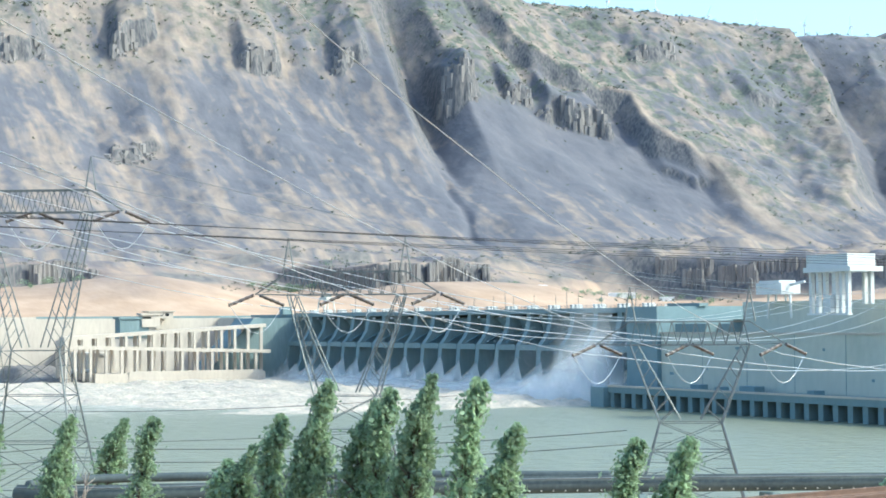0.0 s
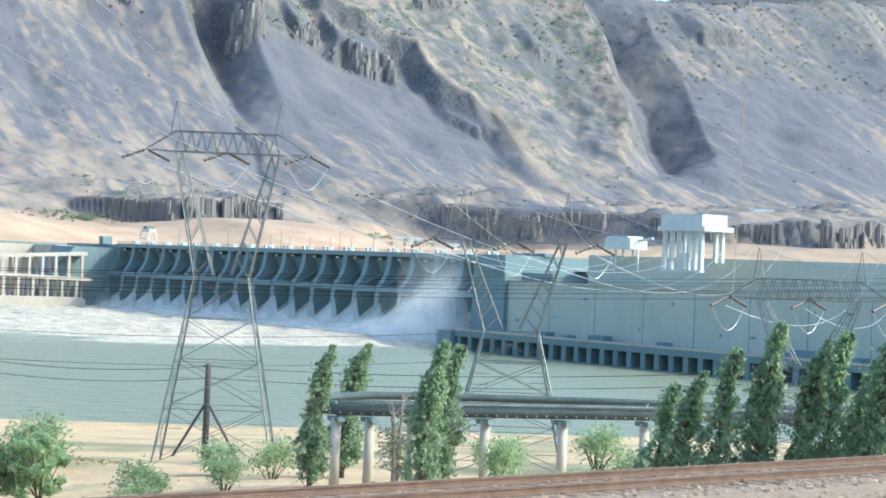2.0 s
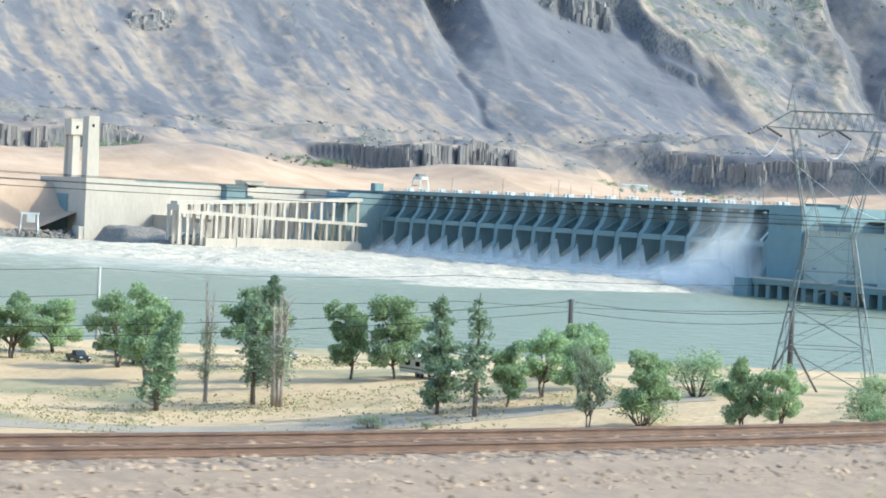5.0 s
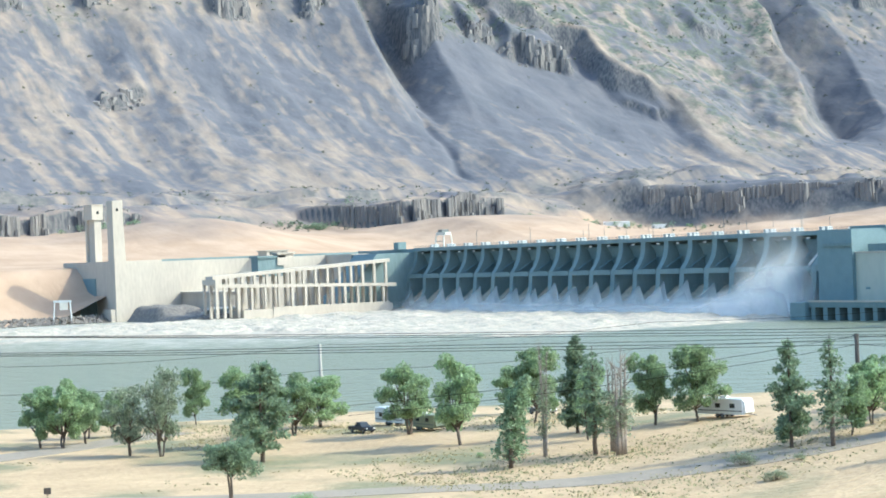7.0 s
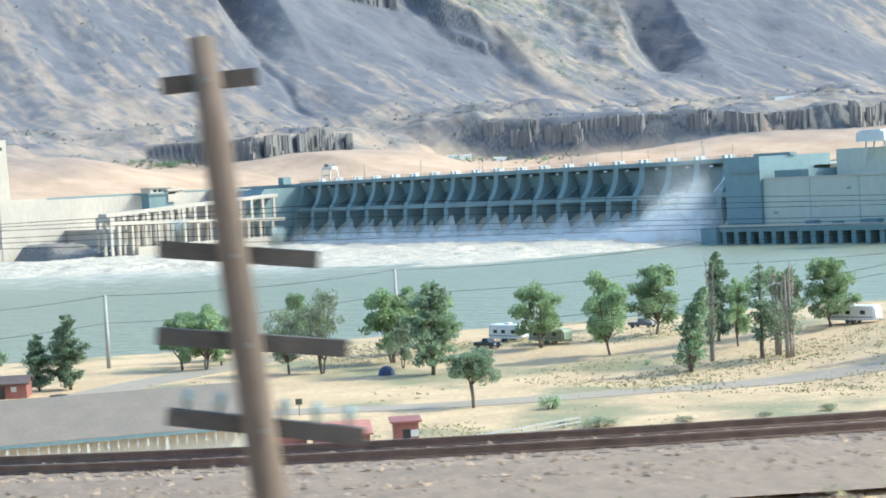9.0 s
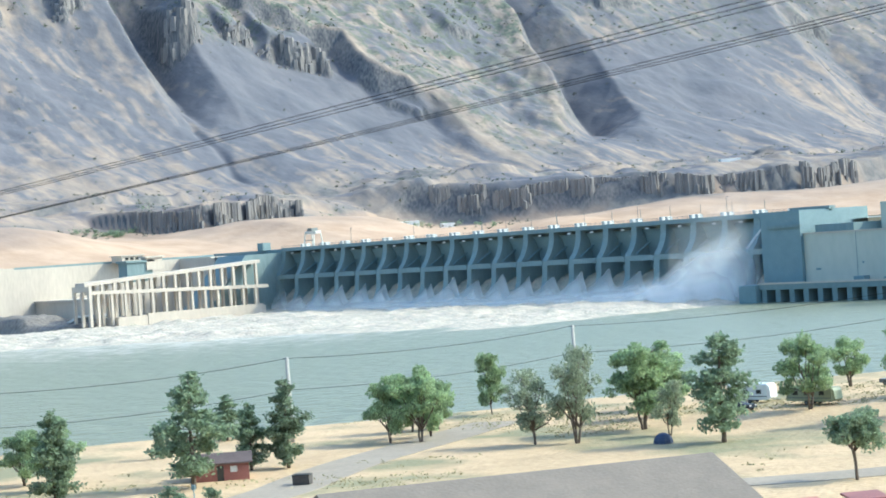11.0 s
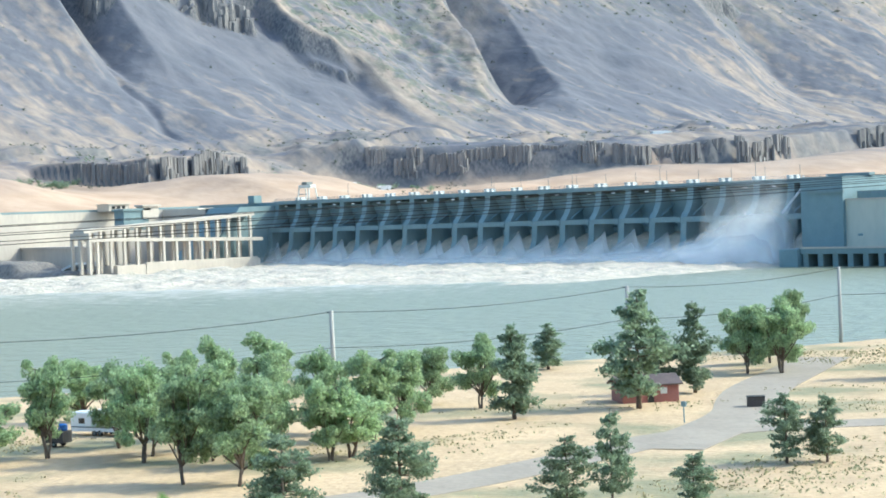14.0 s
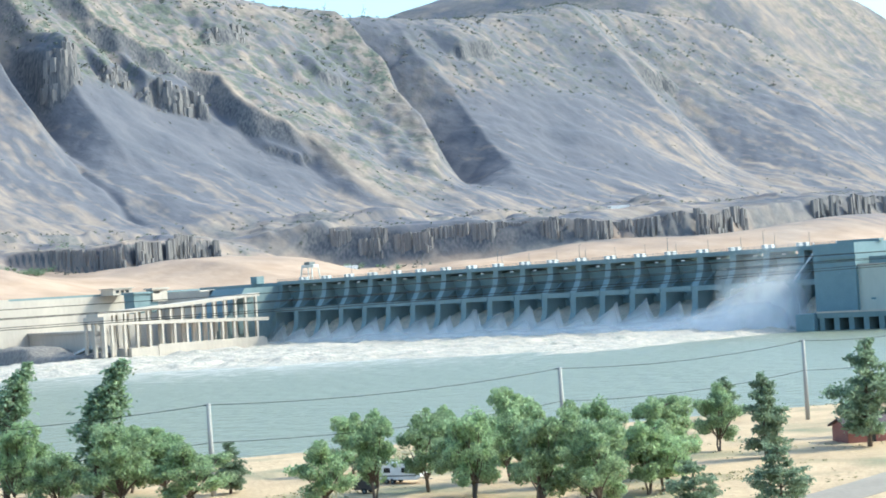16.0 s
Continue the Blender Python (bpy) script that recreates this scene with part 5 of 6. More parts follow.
# ---- trees ----
def leaf_mesh(name, centres, sizes, material, rs_):
    """Many small folded leaf clumps, turned at random."""
    n = len(centres)
    base = np.array([(-1, 0, 0), (0, -0.55, 0.12), (1, 0, 0), (0, 0.55, 0.12)], float)
    q = rs_.normal(size=(n, 4))
    q /= np.linalg.norm(q, axis=1)[:, None]
    w, x, y, z = q.T
    rot = np.stack([np.stack([1 - 2 * (y * y + z * z), 2 * (x * y - z * w), 2 * (x * z + y * w)], -1), np.stack([2 * (x * y + z * w), 1 - 2 * (x * x + z * z), 2 * (y * z - x * w)], -1), np.stack([2 * (x * z - y * w), 2 * (y * z + x * w), 1 - 2 * (x * x + y * y)], -1)], 1)
    v = np.einsum("nij,kj->nki", rot, base) * sizes[:, None, None] + centres[:, None]
    k = np.arange(n) * 4
    f = np.concatenate([np.stack([k, k + 1, k + 2], -1), np.stack([k, k + 2, k + 3], -1)])
    me = bpy.data.meshes.new(name)
    me.from_pydata(v.reshape(-1, 3).tolist(), [], f.tolist())
    me.materials.append(material)
    return me


def limb(shape, a, b, r0, r1, rs_, bend=0.08):
    a, b = Vector(a), Vector(b)
    length = (b - a).length
    mid = a.lerp(b, 0.5) + Vector(rs_.normal(0, bend * length, 3))
    shape.tube([a, a.lerp(mid, 0.6), mid, mid.lerp(b, 0.6), b], [r0, r0 * 0.8 + r1 * 0.2, (r0 + r1) / 2, r0 * 0.3 + r1 * 0.7, r1], 6)


def broad_tree(seed, density=1.0, trunk_h=0.16):
    """A broadleaf tree one unit high and about one wide: forked stems, lobes of foliage with gaps."""
    rs_ = np.random.default_rng(seed)
    wood = Shape()
    stems = []
    for k in range(int(rs_.integers(2, 4))):
        a = rs_.uniform(0, 6.283)
        foot = (0.016 * math.cos(a), 0.016 * math.sin(a), -0.03)
        head = (0.06 * math.cos(a), 0.06 * math.sin(a), trunk_h * rs_.uniform(0.9, 1.4))
        limb(wood, foot, head, 0.021, 0.015, rs_, 0.03)
        stems.append(head)
    cs = []
    lobes = int(rs_.integers(13, 17))
    for k in range(lobes):
        ang = 6.283 * (k + rs_.uniform(-0.3, 0.3)) / lobes * 2.4
        zz = trunk_h + 0.10 + (0.80 - trunk_h) * (k + rs_.uniform(0, 1)) / lobes
        room = math.sqrt(max(1.0 - ((zz - 0.46) / 0.54) ** 2, 0.05))
        rad = 0.34 * room * rs_.uniform(0.35, 1.1)
        c = Vector((math.cos(ang) * rad, math.sin(ang) * rad, zz))
        size = rs_.uniform(0.12, 0.2) * (0.65 + 0.35 * room)
        start = stems[k % len(stems)]
        limb(wood, start, c, 0.011, 0.004, rs_, 0.06)
        for j in range(7):
            d = rs_.normal(size=3)
            d /= np.linalg.norm(d)
            q = np.array(c) + d * size * np.array([1.05, 1.05, 0.72]) * rs_.uniform(0.45, 1.0)
            limb(wood, c, tuple(q), 0.004, 0.0015, rs_, 0.05)
            n = int(rs_.uniform(75, 125) * density)
            v = rs_.normal(size=(n, 3))
            v *= (rs_.uniform(0.2, 1, n) ** 0.5 / np.linalg.norm(v, axis=1))[:, None]
            cs.append(q + v * rs_.uniform(0.06, 0.11) * np.array([1.2, 1.2, 0.8]))
    cs = np.concatenate(cs)
    cs = cs[cs[:, 2] > trunk_h * 0.9]
    return wood, cs, rs_.uniform(0.013, 0.029, len(cs))


def column_tree(seed, density=1.0, lean=0.13):
    """A tall narrow poplar: rising plumes of leaves, its tip blown over by the wind."""
    rs_ = np.random.default_rng(seed)
    wood = Shape()

    def axis(z):
        return np.array([lean * z**2.4, 0.3 * lean * z**2, z])

    wood.tube([tuple(axis(z) - np.array([0, 0, 0.03 if z == 0 else 0])) for z in np.linspace(0, 0.97, 8)], list(np.linspace(0.022, 0.003, 8)), 6)
    cs = []
    bulge = rs_.uniform(0.8, 1.2, 5)
    for k in range(105):
        z = rs_.uniform(0.08, 0.93)
        full = 0.15 * min(1.0, 0.55 + 1.6 * z) * (1 - z) ** 0.62 * 1.35 * bulge[int(z * 5)]
        a, r = rs_.uniform(0, 6.283), full * rs_.uniform(0.25, 1.0)
        c = axis(z) + np.array([math.cos(a) * r, math.sin(a) * r, 0.0])
        tip = axis(min(z + rs_.uniform(0.06, 0.13), 1.02)) + np.array([math.cos(a) * r * 0.75, math.sin(a) * r * 0.75, 0.0])
        limb(wood, tuple(axis(max(z - 0.06, 0.03))), tuple(c), 0.005, 0.0015, rs_, 0.03)
        n = int(58 * density)
        t = rs_.random(n)[:, None]
        spread = (0.031 * (1.05 - t)) * np.array([1, 1, 0.6])
        cs.append(c * (1 - t) + tip * t + rs_.normal(size=(n, 3)) * spread)
    cs = np.concatenate(cs)
    return wood, cs, rs_.uniform(0.009, 0.021, len(cs))


def conifer_tree(seed, density=1.0, wide=0.30, open_=0.0, trunk_h=0.14, taper=0.75):
    """A pine or fir with drooping whorls and gaps between them."""
    rs_ = np.random.default_rng(seed)
    wood = Shape()
    wood.tube([(rs_.normal(0, 0.004), rs_.normal(0, 0.004), z) for z in np.linspace(-0.03, 0.99, 8)], list(np.linspace(0.022, 0.003, 8)), 7)
    cs = []
    z = trunk_h
    while z < 0.97:
        reach = wide * (1 - z) ** taper * min(1.0, 0.6 + 1.4 * (z - trunk_h)) * rs_.uniform(0.7, 1.15) + 0.012
        for k in range(int(rs_.integers(4, 8))):
            if rs_.random() < open_:
                continue
            a, r = rs_.uniform(0, 6.283), reach * rs_.uniform(0.45, 1.2)
            tip = Vector((math.cos(a) * r, math.sin(a) * r, z + rs_.uniform(-0.022, 0.022) + r * rs_.uniform(-0.15, 0.35)))
            wood.bar((0, 0, z), tip, 0.006, 0.002, 4)
            n = max(int(density * 190 * r / wide), 8)
            t = 1.05 - 0.75 * rs_.random(n) ** 1.6
            p = np.array(tip)[None] * t[:, None] + np.array([0, 0, z])[None] * (1 - t)[:, None]
            p += rs_.normal(size=(n, 3)) * np.array([0.028, 0.028, 0.019]) * (0.5 + r / wide)
            cs.append(p)
        z += rs_.uniform(0.045, 0.075)
    cs = np.concatenate(cs)
    return wood, cs, rs_.uniform(0.012, 0.026, len(cs))


def bare_tree(seed):
    rs_ = np.random.default_rng(seed)
    wood = Shape()
    cs = []
    for s in range(3):
        x, y = rs_.normal(0, 0.03, 2)
        topz = rs_.uniform(0.75, 1.0)
        wood.tube([(x * 0.4 * (1 - k) + x * k, y * k, topz * k - 0.03 * (1 - k)) for k in np.linspace(0, 1, 6)], list(np.linspace(0.018, 0.002, 6)), 6)
        for k in range(22):
            z = rs_.uniform(0.15, 0.92) * topz
            a, r = rs_.uniform(0, 6.283), rs_.uniform(0.02, 0.07)
            limb(wood, (x * z, y * z, z), (x * z + math.cos(a) * r, y * z + math.sin(a) * r, z + rs_.uniform(0.05, 0.12)), 0.004, 0.001, rs_, 0.05)
            if z < 0.5:
                cs.append(np.array([x * z + math.cos(a) * r, y * z + math.sin(a) * r, z + 0.06]) + rs_.normal(size=(26, 3)) * 0.028)
    cs = np.concatenate(cs)
    return wood, cs, rs_.uniform(0.007, 0.014, len(cs))


def bush_plant(seed):
    rs_ = np.random.default_rng(seed)
    wood = Shape()
    cs = []
    for k in range(12):
        a, r = rs_.uniform(0, 6.283), 0.36 * math.sqrt(rs_.uniform(0, 1))
        c = (math.cos(a) * r, math.sin(a) * r, rs_.uniform(0.35, 0.8) * (1 - r * 0.7))
        limb(wood, (c[0] * 0.2, c[1] * 0.2, -0.03), c, 0.014, 0.004, rs_, 0.05)
        cs.append(np.array(c) + rs_.normal(size=(130, 3)) * np.array([0.10, 0.10, 0.11]))
    cs = np.concatenate(cs)
    cs = cs[cs[:, 2] > 0.02]
    return wood, cs, rs_.uniform(0.016, 0.04, len(cs))


def make_kind(name, built, leaf, bark, label, category):
    wood, cs, sizes = built
    ob = thing(name, label, category, (0, 0, 0))
    part("trunk", wood, bark, ob, smooth=True)
    part("crown", leaf_mesh("crown", cs, sizes, leaf, np.random.default_rng(len(cs))), None, ob)
    return ob


KINDS = {
    "round": [make_kind("broadleaf_tree", broad_tree(s), M_LEAF, M_BARK, "green broadleaf park tree with an uneven crown", "tree") for s in (1, 2, 3, 4)],
    "light": [make_kind("broadleaf_tree", broad_tree(s, 0.5), M_LEAF_S, M_BARK, "thin silvery green broadleaf tree", "tree") for s in (11, 12)],
    "lowround": [make_kind("broadleaf_tree", broad_tree(21, 1.0, 0.4), M_LEAF_D, M_BARK, "small dark round tree on a bare forked trunk", "tree")],
    "column": [make_kind("poplar_tree", column_tree(s), M_LEAF_P, M_BARK, "tall narrow poplar bent by the wind", "tree") for s in (31, 32, 33)],
    "bare": [make_kind("dying_poplar", bare_tree(s), M_LEAF_S, M_BARK_PALE, "half-dead poplar with bare bleached branches", "tree") for s in (41, 42)],
    "conifer": [make_kind("pine_tree", conifer_tree(s, 1.2, 0.36, 0.05, 0.14, 0.72), M_LEAF_D, M_BARK, "dark spreading pine tree", "tree") for s in (51, 52)],
    "dark": [make_kind("fir_tree", conifer_tree(s, 1.2, 0.27, 0.05, 0.12, 0.72), M_LEAF_D, M_BARK, "dark green narrow fir tree", "tree") for s in (61, 62)],
    "pine": [make_kind("pine_tree", conifer_tree(s, 1.2, 0.46, 0.12, 0.13, 0.62), M_LEAF_D, M_BARK, "young pine with open layered branches", "tree") for s in (71, 72, 73)],
    "snag": [make_kind("fir_tree", conifer_tree(81, 0.35, 0.17, 0.25, 0.2), M_LEAF_D, M_BARK, "thin sparse fir with few needles", "tree")],
    "bush": [make_kind("bush", bush_plant(s), M_LEAF, M_BARK, "low green bush on dry grass", "bush") for s in (91, 92)],
    "fresh": [make_kind("bush", bush_plant(97), M_LEAF_F, M_BARK, "bright yellow green bush beside the railway", "bush")],
    "sage": [make_kind("bush", bush_plant(95), M_LEAF_S, M_BARK, "pale grey green sagebrush", "bush")],
}
WIDTH = {"round": 0.95, "light": 0.95, "lowround": 0.95, "column": 0.27, "bare": 0.2, "conifer": 0.62, "dark": 0.46, "pine": 0.80, "snag": 0.3, "bush": 0.9, "fresh": 0.9, "sage": 0.9}
used = {}


def plant(kind, x, y, height, width):
    n = used.get(kind, 0)
    used[kind] = n + 1
    protos = KINDS[kind]
    sx_ = width / WIDTH[kind]
    m = pose(x, y, near_at(x, y) - 0.05, 0, 0, (n * 67) % 360 if kind != "column" else (n * 13) % 30 + 35)
    ob = protos[n % len(protos)] if n < len(protos) else copy_thing(protos[n % len(protos)], m)
    ob.matrix_basis = m
    ob.scale = (sx_, sx_, height)
    ob["group"] = "trees and bushes of the park"
    return ob


for row in ((717, -435, 9.2, 10.2), (727, -445, 10.2, 10.7), (731, -404, 8.6, 7.5), (790, -416.5, 10.9, 7.7), (795, -412, 11.6, 9.2), (834.6, -418, 7.7, 6.3), (830.6, -410.6, 8.4, 6.8), (828, -403, 8.3, 7.6), (862.4, -417, 7.9, 6.2), (876.7, -415.8, 7.6, 5.2), (879.5, -413.2, 6.8, 5.2)):
    plant("round", *row)
for row in ((790.6, -428.8, 11.2, 5.3), (759.4, -418, 12.3, 9.7), (771, -438.5, 13.4, 10), (748.4, -435, 11.7, 9.7), (736, -457.6, 13.4, 12.6), (706, -482, 10.6, 7.6), (711, -480, 11.2, 9.2), (706, -474, 9.5, 6.0), (696, -470, 9.1, 7.5), (688, -446, 10.8, 5.6), (813, -396, 7.4, 6.9), (843, -413, 8.6, 6.7)):
    plant("round", *row)
for row in ((701, -601, 11.5, 7.6), (670.7, -576.6, 8.4, 7.5), (701, -609, 8.3, 8.2), (714.6, -597.6, 11.4, 8.1), (732.5, -605, 12.1, 8.4), (738, -602.6, 10.5, 8.5), (685, -556.5, 10.5, 9.9), (731, -582, 7.8, 10), (721, -570, 10.7, 8.7), (697, -538.7, 7.9, 7), (708, -540, 9.5, 7.5), (698, -466, 8.2, 6.4), (667, -607.6, 10.1, 11.2), (646, -613, 8.2, 10.1), (655, -604, 8.6, 9), (728, -592, 9.5, 8), (678, -566, 9, 7)):
    plant("round", *row)
for row in ((672.2, -618.2, 11.3, 10.8), (680.2, -613.1, 8.2, 10.7), (662.1, -621.1, 7.7, 8.8), (655.1, -622.4, 11.9, 7.4), (710.2, -593.4, 10.0, 8.7), (702.8, -578.2, 11.8, 7.0), (711.1, -568.7, 10.4, 8.1), (731.5, -585.2, 9.1, 7.3), (716.9, -561.6, 9.8, 7.4), (715.6, -581.1, 10.4, 7.1), (700.2, -590.7, 10.3, 7.9), (719.9, -592.3, 10.1, 8.1)):
    plant("round", *row)
for row in ((746, -462.5, 7.9, 5.6), (738.6, -473.7, 14, 8.4), (733, -476.7, 10.9, 8.5), (858.6, -422, 8.9, 4.4)):
    plant("light", *row)
plant("lowround", 802.7, -490.7, 8.3, 7.6)
for row in ((800, -448, 12.4, 4.4), (874.6, -382, 12, 3.6), (896.8, -386.3, 11.8, 3.2), (659.5, -612.5, 18.5, 7.5), (644, -616.7, 18.6, 7.0)):
    plant("column", *row)
for x, y, top in ((936.7, -392.4, 27.2), (939.2, -391.2, 28.9), (941.4, -389.6, 28.0), (943.2, -389.4, 28.6), (945.2, -388.8, 27.0), (947.2, -389.4, 29.3), (950.2, -388.2, 29.2), (952.8, -388, 27.3), (934.6, -393.4, 25.6), (932.4, -393.6, 24.8), (908.2, -395.4, 26.1), (893.6, -396.3, 24.9), (951.8, -380.9, 26.4), (957.3, -381.8, 26.7), (962, -374.5, 25.4)):
    g_ = near_at(x, y)
    plant("column", x, y, top - g_, 2.7)
for row in ((796.3, -440, 17.5, 2.6), (808, -435.3, 15.4, 4.6), (895.8, -389.7, 8.9, 3.2), (804.5, -434, 14, 3.2)):
    plant("bare", *row)
for row in ((760, -466.4, 15.4, 10.5), (726.5, -530, 15.4, 11), (685, -509.7, 5.3, 3.0)):
    plant("conifer", *row)
for row in ((782.3, -425, 14.7, 5.9), (831.7, -425.4, 14.3, 5.7), (721, -547, 11.7, 6.0), (719, -510, 12.8, 6.0), (716, -514, 9.5, 5.0), (672, -600, 7.2, 4.5), (670.6, -488.4, 7.6, 5.6)):
    plant("dark", *row)
for row in ((762, -616, 8.4, 7.4), (764, -604.5, 8.9, 7.7), (777, -597, 7.1, 6.5), (775, -589, 8.4, 4.7), (781.4, -585.4, 4.5, 4.6), (773.7, -561.8, 7.3, 6.3), (776.5, -559, 7, 5.2), (738.5, -636, 4.6, 4.5)):
    plant("pine", *row)
for row in ((838, -424, 14.4, 4.5), (803.5, -436.5, 15.1, 5)):
    plant("snag", *row)
for row in ((889.3, -409.4, 3.6, 3.7), (814, -486.6, 2.1, 3.7), (787, -445, 1.2, 1.0), (884, -406, 3.9, 5.3), (884.5, -399, 4, 4.1), (898.6, -381.5, 5.5, 4.6), (901, -375.6, 2.6, 5.1), (758.6, -621, 1.8, 5.9), (905, -372, 5, 5), (909, -368, 4.2, 4.6), (880, -403, 2, 2.4)):
    plant("bush", *row)
for row in ((857, -339, 5.9, 6.9), (866, -357, 4.3, 4.0), (858, -355, 3.9, 3.0), (878.5, -375, 3.1, 2.6), (868, -391, 3.9, 4.7), (875, -389.5, 4.8, 4.0), (848, -400.5, 6.2, 7.3), (862.6, -417.8, 4.8, 5.8)):
    plant("bush", *row)
for row in ((834, -435, 2, 3.8), (773.6, -607.6, 1.9, 5.9), (882.8, -408.8, 0.9, 1.7), (846, -440, 1.6, 3), (893, -417, 2.6, 4), (840, -431, 1.1, 1.7)):
    plant("sage", *row)
# roadside bush close to the railway
for row in ((876.6, -711.0, 2.9, 3.2), (877.6, -708.6, 2.8, 3.0), (877.2, -709.8, 2.4, 2.6)):
    plant("fresh", *row)


# ---- buildings ----
def hut(name, label, x, y, turn, length, depth, height, wall, roof, pitch=0.8, openings=True, mono=False):
    ob = thing(name, label, "building", (x, y, near_at(x, y) - 0.1), turn)
    a, d = length / 2, depth / 2
    part("wall", Shape().box(-a, -d, 0, a, d, height), wall, ob)
    if mono:
        part("roof", Shape().prism([(-d - 0.4, height), (d + 0.4, height + pitch), (d + 0.4, height + pitch + 0.2), (-d - 0.4, height + 0.2)], -a - 0.4, a + 0.4), roof, ob)
    else:
        part("gable", Shape().prism([(-d, height), (d, height), (0, height + pitch * 0.92)], -a + 0.02, a - 0.02), wall, ob)
        rf = Shape()
        for s_ in (-1, 1):
            rf.prism([(0, height + pitch), (s_ * (d + 0.5), height - 0.2), (s_ * (d + 0.5), height), (0, height + pitch + 0.2)][:: s_], -a - 0.5, a + 0.5)
        part("roof", rf, roof, ob)
    if openings:
        w_ = part("door", Shape().box(-0.45, -d - 0.06, 0.1, 0.45, -d - 0.003, 2.1), M_GLASS, ob)
        part("window", Shape().box(a * 0.35, -d - 0.06, 1.2, a * 0.35 + 0.9, -d - 0.003, 2.0), M_WHITE, ob)
    return ob


hut("restroom_hut", "red painted hut with a dark flat roof", 720.5, -522, 57, 7.6, 5.5, 2.5, M_RED, mat("dark felt roof", (0.12, 0.09, 0.085), (0.08, 0.06, 0.06), 0.6, 0.9), 0.9)
hall = thing("long_hall", "long hall with grey shingle roof and pale teal gable", "building", (824.7, -559.7, 2.9), 69)
part("wall", Shape().box(-16.5, -9, -1.6, 16.5, 9, 7.6), M_CREAM, hall)
for q in (-16.56, 16.5):
    part("gable", Shape().add([(q, -9, 0), (q, 9, 0), (q, 9, 7.6), (q, 0, 10.6), (q, -9, 7.6), (q + 0.06, -9, 0), (q + 0.06, 9, 0), (q + 0.06, 9, 7.6), (q + 0.06, 0, 10.6), (q + 0.06, -9, 7.6)], [(0, 1, 2, 3, 4), (9, 8, 7, 6, 5), (0, 5, 6, 1), (1, 6, 7, 2), (2, 7, 8, 3), (3, 8, 9, 4), (4, 9, 5, 0)]), M_TEAL, hall, "pale teal gable boards")
for s_ in (-1, 1):
    part("roof_slope", Shape().prism([(0, 10.7), (s_ * 10.4, 7.2), (s_ * 10.4, 7.42), (0, 10.92)][:: s_], -17.3, 17.3), M_GREYROOF, hall)
part("fascia", Shape().box(-17.3, -10.52, 7.0, 17.3, -10.4, 7.35), M_GATE, hall)
for q in range(33):
    part("slat", Shape().box(-16 + q, -10.3, 6.1, -15.85 + q, -10.2, 7.0), M_WHITE, hall)
for q in np.linspace(-16, 16, 5):
    part("post", Shape().box(q - 0.15, -10.35, 0, q + 0.15, -10.1, 7.1), M_CREAM, hall)


def container(name, label, x, y, turn, l, d, h, wall):
    ob = thing(name, label, "container", (x, y, near_at(x, y)), turn, "storage containers by the road")
    body = Shape().box(-l / 2, -d / 2, 0.1, l / 2, d / 2, h)
    part("body", body, wall, ob)
    ribs = Shape()
    for q in np.arange(-l / 2 + 0.2, l / 2 - 0.2, 0.45):
        ribs.box(q, -d / 2 - 0.05, 0.25, q + 0.2, -d / 2 - 0.003, h - 0.2)
    tagged(part("ribs", ribs, wall, ob), kind="stuff")
    part("roof", Shape().box(-l / 2 - 0.05, -d / 2 - 0.05, h, l / 2 + 0.05, d / 2 + 0.05, h + 0.12), wall, ob)
    return ob


container("storage_container", "white storage box with dark slots", 815.4, -533.8, 60, 4.2, 2.4, 2.5, M_VAN)
container("storage_container", "faded red storage box", 819.4, -530.3, 60, 3.8, 2.4, 2.4, M_RED)
hut("open_shed", "small shed with a sloping orange red roof", 823.4, -525.8, 60, 6.5, 4.5, 2.0, M_RED, M_REDROOF, 1.0, False, True)
hut("tool_shed", "narrow dark red tool shed with a small window", 826.6, -518.8, 60, 2.9, 2.4, 2.9, M_RED, M_RED, 0.3, True, True)
bin_ = thing("rubbish_bin", "dark steel dumpster at the road", "bin", (738, -521, near_at(738, -521)), 40)
part("body", Shape().prism([(-0.8, 0.1), (0.8, 0.1), (0.95, 1.2), (-0.95, 1.3)], -1.1, 1.1), M_ARM, bin_)
part("lid", Shape().box(-1.15, -1.0, 1.3, 1.15, 1.0, 1.38), M_TYRE, bin_)
post_ = thing("water_post", "short dark post with a flat head", "post", (742, -539.7, near_at(742, -539.7)))
part("stem", Shape().bar((0, 0, 0), (0, 0, 1.9), 0.08), M_GATE, post_)
part("head", Shape().box(-0.35, -0.1, 1.9, 0.35, 0.1, 2.5), M_GATE, post_)
tent = thing("tent", "small dark blue dome tent on the grass", "tent", (752, -470, near_at(752, -470)))
dome = Shape()
for k in range(5):
    a0, a1 = k * 0.314, (k + 1) * 0.314
    for j in range(10):
        b0, b1 = j * 0.628, (j + 1) * 0.628
        dome.add([(1.4 * math.cos(a) * math.cos(b), 1.4 * math.cos(a) * math.sin(b), 1.5 * math.sin(a)) for a, b in ((a0, b0), (a0, b1), (a1, b1), (a1, b0))], [(0, 1, 2, 3)])
part("canopy", dome, mat("navy tent cloth", (0.05, 0.07, 0.13), (0.03, 0.045, 0.09), 1, 0.8), tent)


# ---- vehicles ----
def wheels(ob, xs, half, r=0.36):
    for q in xs:
        for s_ in (-1, 1):
            w_ = part("wheel", Shape().bar((q, s_ * (half - 0.22), r), (q, s_ * half, r), r, sides=14), M_TYRE, ob)
            part("rim", Shape().bar((q, s_ * (half - 0.02), r), (q, s_ * (half + 0.015), r), r * 0.55, sides=10), M_STEEL, w_)


